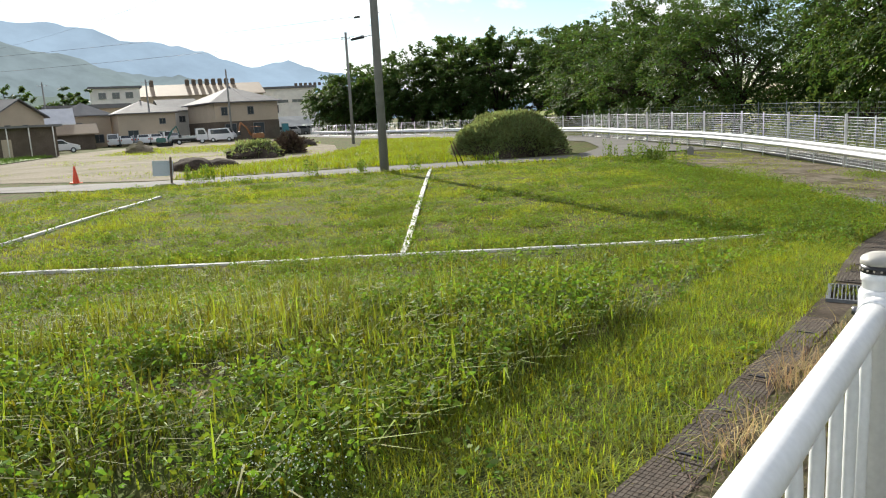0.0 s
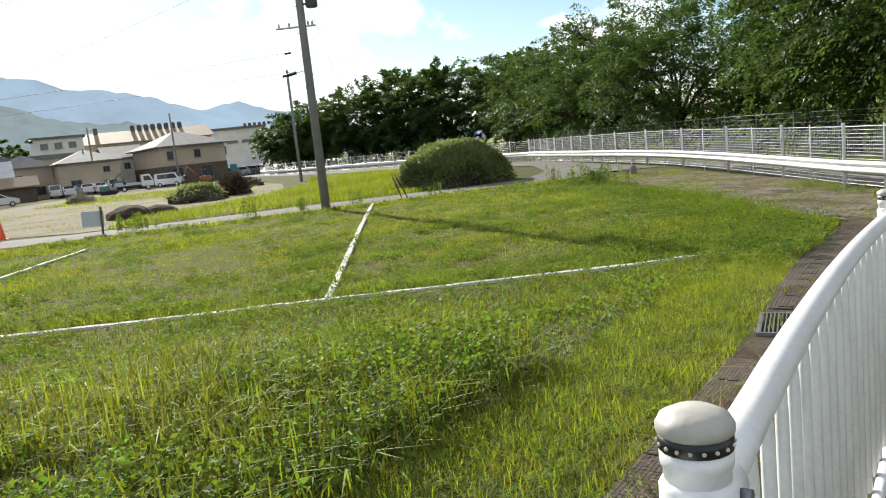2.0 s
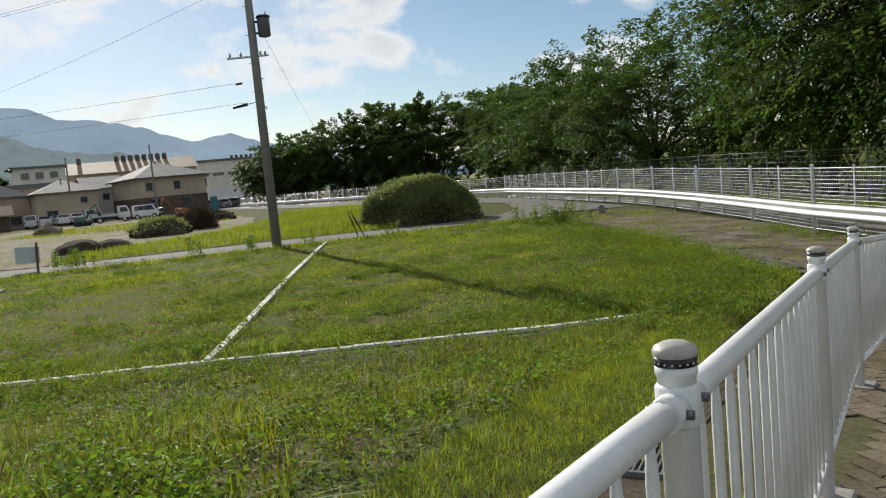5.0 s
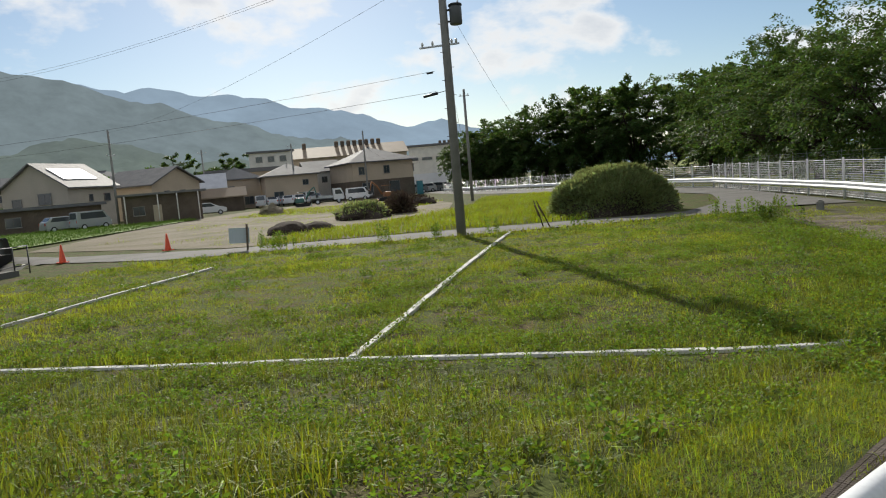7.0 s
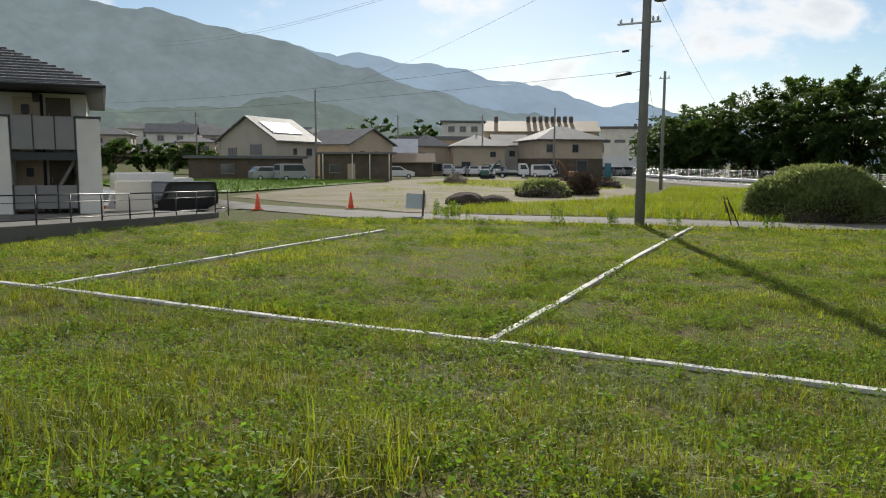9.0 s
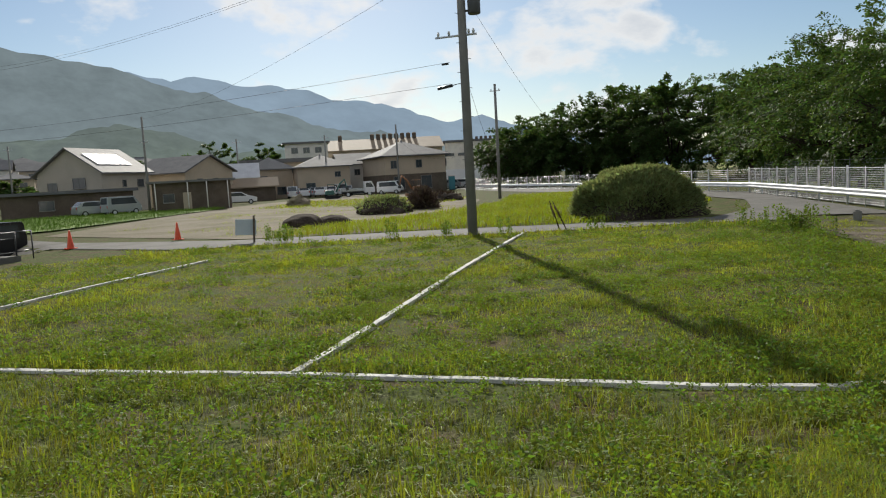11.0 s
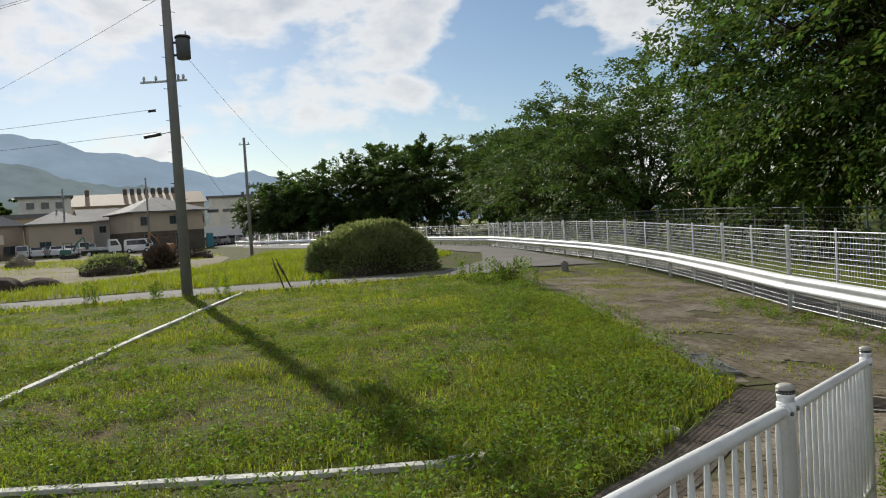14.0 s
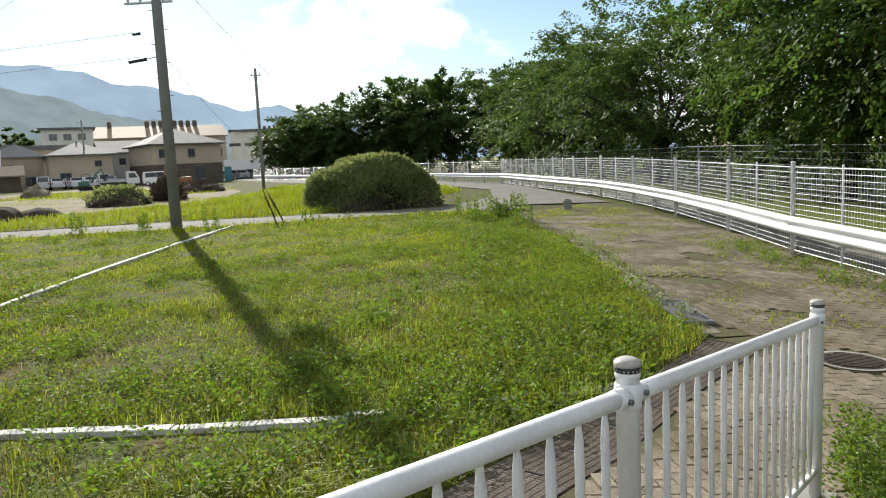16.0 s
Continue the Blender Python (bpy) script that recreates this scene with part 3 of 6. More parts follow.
railing = thing("picket_railing", None, "white painted steel pedestrian railing with round posts", "railing")
for i, (x, y, z) in enumerate(RAIL):
    post = part("post", ring(new_bm(), [(0.028, -0.25), (0.028, POST_H - 0.05), (0.0305, POST_H - 0.048), (0.0305, POST_H - 0.034)]), M_PAINT, railing)
    post.location = (x, y, z)
    part("cap", ring(new_bm(), [(0.031, POST_H - 0.021), (0.0325, POST_H - 0.019), (0.0325, POST_H - 0.013), (0.0295, POST_H - 0.0075), (0.019, POST_H - 0.002), (0.003, POST_H)]), M_CAP, post, "grey resin post cap")
    part("reflector_band", ring(new_bm(), [(0.0312, POST_H - 0.034), (0.0312, POST_H - 0.021)]), M_BLACK, post, "black band with pale reflectors")
    bm = new_bm()
    for k in range(18):
        a = 2 * math.pi * k / 18
        bmesh.ops.create_icosphere(bm, subdivisions=1, radius=0.0021, matrix=pose(0.0312 * math.cos(a), 0.0312 * math.sin(a), POST_H - 0.029))
    part("reflector_bead", bm, M_STUD, post)
    part("clamp", ring(new_bm(), [(0.0285, POST_H - 0.125), (0.0325, POST_H - 0.12), (0.0325, POST_H - 0.068), (0.0285, POST_H - 0.062)]), M_PAINT, post)
    for j in ((i - 1, i + 1) if 0 < i < len(RAIL) - 1 else (1,) if i == 0 else (i - 1,)):
        ox, oy, _ = RAIL[j]
        d = Vector((ox - x, oy - y, 0)).normalized()
        s = Vector((d.y, -d.x, 0))
        for side in (-1, 1):
            p = d * 0.042 + s * side * 0.024
            part("bolt", T([p + s * side * 0.0 + Vector((0, 0, POST_H - 0.095)), p + s * side * 0.010 + Vector((0, 0, POST_H - 0.095))], 0.0075, 8), M_BOLT, post)
        part("sleeve", T([d * 0.02 + Vector((0, 0, POST_H - 0.095 + (RAIL[j][2] - z) * 0.01)), d * 0.07 + Vector((0, 0, POST_H - 0.095 + (RAIL[j][2] - z) * 0.03))], 0.0255, 14), M_PAINT, post)
PICKETS = {}


def bent(bay, f):
    """One bay is pushed a little towards the field."""
    return Vector((-0.03 * 4 * f * (1 - f), 0, 0)) if bay == 4 else Vector()


RUNS = [0.012, 0.1, 0.2, 0.3, 0.4, 0.5, 0.6, 0.7, 0.8, 0.9, 0.988]
for i, (a, b) in enumerate(zip(RAIL, RAIL[1:])):
    va, vb = Vector(a), Vector(b)
    up, low = Vector((0, 0, POST_H - 0.095)), Vector((0, 0, 0.15))
    span = (vb - va).length
    way = (vb - va).normalized()
    part("top_rail", T([(va + up).lerp(vb + up, f) + bent(i, f) for f in RUNS], 0.0225, 16), M_PAINT, railing)
    part("bottom_rail", T([va + low + way * 0.02, vb + low - way * 0.02], 0.016, 12), M_PAINT, railing)
    count = max(3, round(span / 0.118))
    turn = math.degrees(math.atan2(way.y, way.x))
    for k in range(1, count):
        p = va.lerp(vb, k / count) + bent(i, k / count)
        if "p" not in PICKETS:
            PICKETS["p"] = part("picket", picket(POST_H - 0.095 - 0.15 - 0.03), M_PAINT, railing)
            o = PICKETS["p"]
        else:
            o = new("picket", PICKETS["p"].data); o.parent = railing
        o.matrix_world = Matrix.Translation(p + low + Vector((0, 0, 0.008))) @ pose(0, 0, 0, 0, 0, turn + 90)
footing = B(-0.09, 0.09, -0.09, 0.09, -0.2, 0.03, bevel=0.01)
first = None
for x, y, z in RAIL:
    if first is None:
        first = part("footing", footing, M_CONC, railing, "grey concrete footing")
        o = first
    else:
        o = new("footing", first.data); o.parent = railing
    o.location = (x, y, z)


# ---- guard rail with mesh fence ----
def on_fence(s, off=0.0):
    p = FENCE_P + FENCE_D * s + FENCE_N * off
    return float(p[0]), float(p[1])


def mesh_fence(name, points, label, mat, height, rows, cols, thin=True, radius=0.027, lift=0.0, sag=0.0):
    """Posts on the points, thin posts between, and wire panels: strong level wires and fine upright ones."""
    t = thing(name, None, label, "fence")
    fat = slim = None
    tops = []
    for x, y in points:
        z = H(x, y) + lift
        if fat is None:
            fat = part("post", ring(new_bm(), [(radius, -0.3), (radius, height), (radius * 1.06, height + 0.005), (radius * 1.06, height + 0.02), (radius * 0.6, height + 0.03)], 12), mat, t)
            o = fat
        else:
            o = new("post", fat.data); o.parent = t
        o.location = (x, y, z)
        tops.append(Vector((x, y, z)))
    for a, b in zip(tops, tops[1:]):
        if thin:
            c = (a + b) / 2
            if slim is None:
                slim = part("slim_post", ring(new_bm(), [(0.017, -0.3), (0.017, height - 0.01), (0.01, height)], 8), mat, t)
                o = slim
            else:
                o = new("slim_post", slim.data); o.parent = t
            o.location = c
        bm = new_bm()
        for k in range(rows):
            h = Vector((0, 0, 0.10 + (height - 0.16) * k / (rows - 1)))
            r = 0.009 if k in (0, rows - 1) else 0.0045
            tube(bm, [a + h, b + h], [r, r], 4, False)
        for k in range(1, cols):
            p = a.lerp(b, k / cols)
            tube(bm, [p + Vector((0, 0, 0.10)), p + Vector((0, 0, height - 0.06))], [0.0017] * 2, 3, False)
        part("wire_panel", bm, mat, t)
    return t


def fence_bow(s):
    """How far the fence stands out from its straight line."""
    return float(np.interp(s, [-31.7, -25, -19, -13, -7.1, -3, 0.7, 3.4, 12], [0, 0.45, 0.8, 1.02, 0.99, 0.6, 0.05, -0.11, -0.4]))


NEAR_S = [9.6, 6.6, 3.36, 0.4, -3.0, -6.86, -10.4, -13.9, -17.4, -20.6, -23.6, -26.5, -29.2, -31.7]
near_pts = [on_fence(s, fence_bow(s)) for s in NEAR_S]
LEFT_PTS = [near_pts[-1]] + [(-23.9 - 16.1 * k / 7, 32.64 + 10.0 * k / 7) for k in range(1, 8)] + [(-40 - 38 * k / 14, 42.6 + 13.2 * k / 14) for k in range(1, 15)]
mesh_fence("mesh_fence", near_pts, "white steel mesh fence rising behind the guard rail", M_PAINT, 1.46, 17, 40, radius=0.038)
mesh_fence("mesh_fence", LEFT_PTS, "white steel mesh fence along the far road bend", M_PAINT, 1.40, 11, 20, thin=False, radius=0.036)
back_pts = [on_fence(4 - 2.5 * k, 4.3) for k in range(22)]
mesh_fence("mesh_fence", back_pts, "dark grey mesh fence under the cherry trees", M_FENCE2, 1.55, 9, 24, thin=False, radius=0.022, lift=0.15)


def guard_rail(name, points, label, lift=0.0):
    """A W-shaped steel beam on brackets along the points."""
    t = thing(name, None, label, "guard rail")
    prof = [(0.0, 0.14), (0.03, 0.128), (0.075, 0.096), (0.075, 0.06), (0.03, 0.024), (0.03, -0.024), (0.075, -0.06), (0.075, -0.096), (0.03, -0.128), (0.0, -0.14)]
    pts = [Vector((x, y, H(x, y) + 0.50 + lift)) for x, y in points]
    for i, (a, b) in enumerate(zip(pts, pts[1:])):
        way = (b - a).normalized()
        side = Vector((0, 0, 1)).cross(way).normalized()
        if side.dot(Vector((0.7, 0.7, 0))) > 0:
            side = -side
        bm = new_bm()
        rows = []
        for p, ext in ((a, -0.04), (b, 0.04)):
            for th in (0.0, -0.004):
                rows.append([bm.verts.new(p + way * ext + side * (o + 0.05 + th + 0.003 * (i % 2)) + Vector((0, 0, h))) for o, h in prof])
        for u, w in ((0, 2), (1, 3)):
            for k in range(len(prof) - 1):
                f = bm.faces.new((rows[u][k], rows[u][k + 1], rows[w][k + 1], rows[w][k])); f.smooth = True
        for k in (0, len(prof) - 1):
            bm.faces.new((rows[0][k], rows[1][k], rows[3][k], rows[2][k]))
        part("beam", bm, M_BEAM, t)
        bm = new_bm()
        mm = Matrix.Translation(a) @ Matrix((( *way, 0), (*side, 0), (0, 0, 1, 0), (0, 0, 0, 1))).transposed()
        box(bm, -0.05, 0.05, 0.0, 0.08, -0.11, 0.11)
        bmesh.ops.transform(bm, matrix=mm, verts=bm.verts)
        part("bracket", bm, M_GALV, t)
        for dz in (0.05, -0.05):
            p = a + side * 0.085 + Vector((0, 0, dz))
            part("bolt", T([p, p + side * 0.016], 0.014, 8), M_BOLT, t)
        stub = part("rail_post", ring(new_bm(), [(0.04, -0.95), (0.04, 0.0), (0.02, 0.02)], 10), M_GALV, t)
        stub.location = a - side * 0.02
    return t


guard_rail("guard_rail", near_pts, "white W-beam steel guard rail on round posts")
guard_rail("guard_rail", LEFT_PTS, "white W-beam guard rail along the far bend", lift=-0.02)
# low concrete edge on which the mesh fence stands
bm = new_bm()
for (x0, y0), (x1, y1) in zip(near_pts, near_pts[1:]):
    a, b = Vector((x0, y0, H(x0, y0))), Vector((x1, y1, H(x1, y1)))
    n_ = Vector((*FENCE_N, 0))
    vs = [bm.verts.new(p + n_ * o + Vector((0, 0, h))) for p in (a, b) for o, h in ((0.35, -0.4), (0.35, 0.22), (0.55, 0.22), (0.55, -0.4))]
    for f in ((0, 1, 5, 4), (1, 2, 6, 5), (2, 3, 7, 6)):
        bm.faces.new([vs[i] for i in f])
solid("concrete_wall", bm, M_CONC, "low grey concrete channel wall behind the fence", "wall", kind="structure")

# old stone marker and a dead stalk
stone = B(-0.11, 0.11, -0.09, 0.09, -0.1, 0.33, bevel=0.05)
solid("marker_stone", stone, M_CONC, "weathered grey stone marker among weeds", "stone", m=pose(-10.1, 15.75, H(-10.1, 15.75), 3, 0, 25))


def bearing(degrees, metres):
    """A place by its bearing to the left of +y and its distance from the middle of the walk."""
    return 0.54 - metres * math.sin(radians(degrees)), -7.69 + metres * math.cos(radians(degrees))


# ---- utility poles ----
def cable(name, a, b, sag, r=0.012, parent=None):
    a, b = Vector(a), Vector(b)
    pts = [a.lerp(b, k / 14) - Vector((0, 0, 4 * sag * (k / 14) * (1 - k / 14))) for k in range(15)]
    return part(name, T(pts, r, 5), M_WIRE, parent)


def utility_pole(x, y, height, r0, r1, label, arms=(), transformer=0.0, steps_from=2.4, mat=M_POLE, lean=(0, 0)):
    t = thing("utility_pole", pose(x, y, H(x, y), lean[0], lean[1], 0), label, "utility pole")
    part("shaft", T([(0, 0, -0.5), (0, 0, height / 2), (0, 0, height)], [r0, (r0 + r1) / 2, r1], 16), mat, t)
    for k in range(int((height - steps_from) / 0.45)):
        z = steps_from + 0.45 * k
        s = 1 if k % 2 else -1
        part("step_bolt", T([(0, s * 0.08, z), (0, s * 0.27, z)], 0.009, 6), M_DARK, t)
    for z, turn, long, off in arms:
        c, s = math.cos(radians(turn)), math.sin(radians(turn))
        e0, e1 = off - long / 2, off + long / 2
        part("cross_arm", T([(c * e0, s * e0, z), (c * e1, s * e1, z)], 0.035, 6), M_GALV, t)
        for f in (e0 + 0.1, (e0 + e1) / 2, e1 - 0.1):
            part("insulator", T([(c * f, s * f, z + 0.03), (c * f, s * f, z + 0.10), (c * f, s * f, z + 0.17)], [0.03, 0.045, 0.025], 8), M_LAMP, t)
    if transformer:
        bm = new_bm()
        tube(bm, [(0, 0, 0), (0, 0, 0.03), (0, 0, 0.55), (0, 0, 0.6)], [0.17, 0.2, 0.2, 0.19], 16)
        tf = part("transformer", bm, M_TRANS, t, "dark grey cylindrical transformer")
        tf.location = (0.30, 0.26, transformer)
        part("lid", T([(0, 0, 0.6), (0, 0, 0.66)], [0.23, 0.21], 16), M_DARK, tf)
        part("bushing", T([(0.08, 0.05, 0.66), (0.08, 0.05, 0.8)], [0.03, 0.02], 8), M_LAMP, tf)
        for z in (0.12, 0.48):
            part("hanger", T([(-0.30, -0.26, z), (-0.1, -0.1, z)], 0.035, 6), M_DARK, tf)
    return t


pole = utility_pole(-18.31, 8.0, 10.6, 0.16, 0.115, "grey concrete utility pole with a transformer", arms=((8.6, 40, 1.5, 0.1), (6.25, 215, 0.9, 0.45), (6.25, 35, 0.5, 0.2), (9.6, 40, 1.3, 0)), transformer=6.85)
bm = new_bm()
tube(bm, [(-0.05, -0.05, 4.8), (-0.28, -0.28, 4.74)], [0.012, 0.012], 6)
tube(bm, [(-0.28, -0.28, 4.74), (-0.62, -0.62, 4.66)], [0.05, 0.045], 8)
part("cable_closure", bm, M_DARK, pole, "dark cable splice closure")
part("cable_closure", T([(-0.35, -0.35, 5.42), (-0.5, -0.5, 5.40)], 0.035, 8), M_DARK, pole)
utility_pole(-43.56, 30.65, 8.7, 0.13, 0.095, "slim grey concrete pole by the far road", arms=((8.2, 40, 0.8, 0),), steps_from=20)
utility_pole(*bearing(74.9, 84), 9.8, 0.14, 0.10, "grey pole standing before the dark barn", arms=((7.2, 90, 0.9, 0),), steps_from=20)
utility_pole(*bearing(56.9, 102), 9.3, 0.14, 0.1, "thin grey pole before the tan house", steps_from=30)
utility_pole(-99.0, 44.5, 9.0, 0.14, 0.1, "thin grey pole among the far houses", arms=((8.6, 60, 1.2, 0),), steps_from=30)
utility_pole(-120.0, 6.0, 9.5, 0.14, 0.1, "thin grey pole before the hillside houses", arms=((9.0, 60, 1.2, 0),), steps_from=30)
utility_pole(-112.0, 36.0, 9.5, 0.14, 0.1, "thin grey pole behind the shining roof", arms=((9.0, 60, 1.4, 0),), steps_from=30)
wires = thing("overhead_wires", None, "thin black overhead cables", "cables", kind="structure")
for a, b, s in (((-18.3, 8.0, 8.75), (*bearing(74.9, 84), 9.6), 0.8), ((-18.4, 7.5, 4.8), (-75, -22, 6.6), 1.0), ((-18.4, 7.5, 5.45), (-72, -20, 7.0), 1.0),
                ((-18.0, 8.0, 7.3), (-52.0, 48.0, 4.6), 0.9), ((-18.3, 8.1, 4.85), (-43.56, 30.65, 3.0), 0.5), ((-18.12, 7.85, 9.75), (-60, -2.5, 10.9), 0.9), ((-18.3, 7.7, 9.6), (-60, -3.4, 10.5), 0.9),
                ((*bearing(56.9, 102), 7.4), (*bearing(52.5, 104), 4.6), 1.2)):
    cable("cable", a, b, s, 0.0055, wires)


# ---- trees ----
def leaf_quads(centres, ways, long, wide, rng, droop=0.0):
    """Pointed leaves: one diamond each, in random turns about the given ways."""
    n = len(centres)
    ways = ways + rng.normal(0, 0.45, (n, 3)); ways[:, 2] -= droop
    ways /= np.linalg.norm(ways, axis=1)[:, None] + 1e-9
    side = np.cross(ways, rng.normal(0, 1, (n, 3))); side /= np.linalg.norm(side, axis=1)[:, None] + 1e-9
    L = (long * rng.uniform(0.7, 1.25, n))[:, None]
    W = (wide * rng.uniform(0.7, 1.25, n))[:, None]
    v = np.stack([centres, centres + ways * L * 0.45 + side * W / 2, centres + ways * L, centres + ways * L * 0.45 - side * W / 2], 1)
    return v.reshape(-1, 3), np.arange(4 * n).reshape(-1, 4)


def spray_leaves(centres, outs, per, size, leaf, rng):
    """Boughs like flat drooping plumes: leaves along an axis that points outwards, dense inside, thin at the tip."""
    n = len(centres)
    axis = outs * np.array([1, 1, 0.55]) + rng.normal(0, 0.38, (n, 3)) * np.array([1, 1, 0.5])
    axis /= np.linalg.norm(axis, axis=1)[:, None] + 1e-6
    flat = np.cross(axis, np.tile([[0.0, 0.0, 1.0]], (n, 1))) + rng.normal(0, 0.12, (n, 3)); flat /= np.linalg.norm(flat, axis=1)[:, None] + 1e-6
    up = np.cross(flat, axis)
    k = np.repeat(np.arange(n), per)
    m = len(k)
    grow = (size * rng.uniform(0.6, 1.5, n))[k]
    f = rng.uniform(0, 1, m) ** 1.25
    wide = grow * 0.34 * (1.05 - f) ** 0.8
    c = centres[k] + axis[k] * ((f - 0.35) * grow)[:, None] + flat[k] * (rng.uniform(-1, 1, m) * wide)[:, None] + up[k] * (rng.normal(0, 0.055, m) * grow)[:, None]
    c[:, 2] -= 0.22 * f ** 2 * grow
    way = axis[k] * 0.7 + flat[k] * rng.normal(0, 0.8, (m, 1)) + rng.normal(0, 0.35, (m, 3)); way[:, 2] -= 0.35
    way /= np.linalg.norm(way, axis=1)[:, None]
    side = np.cross(way, up[k]) + rng.normal(0, 0.35, (m, 3)); side /= np.linalg.norm(side, axis=1)[:, None]
    L = (leaf * rng.uniform(0.7, 1.3, m))[:, None]
    v = np.stack([c, c + way * L * 0.45 + side * L * 0.28, c + way * L, c + way * L * 0.45 - side * L * 0.28], 1)
    return v.reshape(-1, 3), np.arange(4 * m).reshape(-1, 4)


def tree(x, y, height, spread, seed, leaves, leaf=0.2, label="dark green spreading cherry tree", name="cherry_tree", crown_base=0.75, mat=None, lump=0.42):
    """A low-forked tree: limbs out to boughs, each bough a lobe of flat leaf sprays."""
    rng = np.random.default_rng(seed)
    t = thing(name, pose(x, y, H(x, y)), label, "tree", group="cherry trees in a row")
    fork = Vector((rng.uniform(-0.2, 0.2), rng.uniform(-0.2, 0.2), min(1.7, height * 0.2)))
    part("trunk", tube(new_bm(), [(0, 0, -0.3), (0.02, 0, 0.4), fork], [0.34, 0.25, 0.22], 10), M_BARK, t)
    per = 110
    n = leaves // per
    d = rng.normal(0, 1, (n, 3)); d /= np.linalg.norm(d, axis=1)[:, None]
    r = rng.uniform(0.22, 1.0, n) ** 0.5
    r = r * np.array([1 + lump * (noise.noise(Vector(q) * 1.7 + Vector((seed * 3.7, 0, 0))) + 0.6 * noise.noise(Vector(q) * 3.6 + Vector((0, seed * 2.1, 0)))) for q in d])
    mid = (height + crown_base) / 2
    c = d * r[:, None] * np.array([spread, spread, (height - crown_base) / 2]) + np.array([0, 0, mid])
    c[:, 2] = np.maximum(c[:, 2], crown_base + rng.uniform(-0.4, 0.7, n))
    out = c - np.array([0, 0, mid]); out /= np.linalg.norm(out, axis=1)[:, None] + 1e-6
    limbs = 12
    for i in range(limbs):
        bm = new_bm()
        end = Vector(c[rng.integers(0, n)])
        bend = fork.lerp(end, 0.5) + Vector((0, 0, rng.uniform(0.1, 0.5)))
        tube(bm, [fork, fork.lerp(bend, 0.5) + Vector((0, 0, 0.15)), bend, end], [0.14, 0.1, 0.07, 0.02], 6)
        near = np.argsort(np.linalg.norm(c - np.array(bend.lerp(end, 0.5)), axis=1))[:16]
        for q in near:
            f = rng.uniform(0.1, 0.9)
            p, g = bend.lerp(end, f), Vector(c[q])
            tube(bm, [p, p.lerp(g, 0.5) + Vector((0, 0, 0.1)), g], [0.035, 0.02, 0.008], 4, False)
        part("limb", bm, M_BARK, t)
    v, q = spray_leaves(c, out, per, 0.33 * spread, leaf, rng)
    finish(new("crown", quad_mesh("crown", v, q)), mat or M_LEAF, t)
    return t


# along the fence, metres behind it, top above the field, crown radius, leaves, leaf length
ROW = [(11.5, 6.6, 12.5, 5.4, 40000, 0.20), (5.0, 6.2, 12.2, 5.2, 58000, 0.17), (-1.8, 6.0, 12.0, 5.0, 64000, 0.16), (-8.0, 6.2, 10.6, 4.2, 66000, 0.16), (-15.0, 8.0, 6.2, 3.4, 22000, 0.17), (-22.5, 6.2, 8.3, 5.0, 46000, 0.17),
       (-32.5, 6.2, 9.2, 5.0, 36000, 0.20), (-41, 6.5, 9.5, 5.0, 28000, 0.23), (-50, 6.8, 9.4, 5.2, 24000, 0.26), (-60, 7.2, 10.4, 5.4, 20000, 0.30), (-71, 7.6, 11.0, 5.6, 18000, 0.33)]
for k, (s, off, h, wide, count, leaf) in enumerate(ROW):
    x, y = on_fence(s, off)
    tree(x, y, h - H(x, y), wide, 10 + k, count, leaf=leaf)
x, y = on_fence(-1.0, 11.5)
tree(x, y, 13.2 - H(x, y), 5.6, 33, 26000, leaf=0.26)
for k, (x, y, h) in enumerate(((-55.9, 68.4, 12.4), (-63.1, 69.6, 12.2), (-69.7, 67.2, 11.2), (-77, 66, 9.6), (-48.7, 74, 12.2), (-84, 69, 8.0))):
    tree(x, y, h, 6.6, 40 + k, 27000, leaf=0.40, label="dark green cherry tree behind the far bend", crown_base=0.4, lump=0.3)
for k, (x, y, h, s) in enumerate(((-141, 42, 10.6, 5.0), (-137, 51.7, 11.0, 3.0), (-146, 34, 8, 5), (-128, 0, 5.2, 4), (-124, 5.5, 4.8, 4), (-120, -6, 5.0, 4), (-130, 47, 7.5, 6))):
    tree(x, y, h, s, 60 + k, 5200, leaf=0.5, label="dull green garden tree among far houses", name="garden_tree", crown_base=1.0)


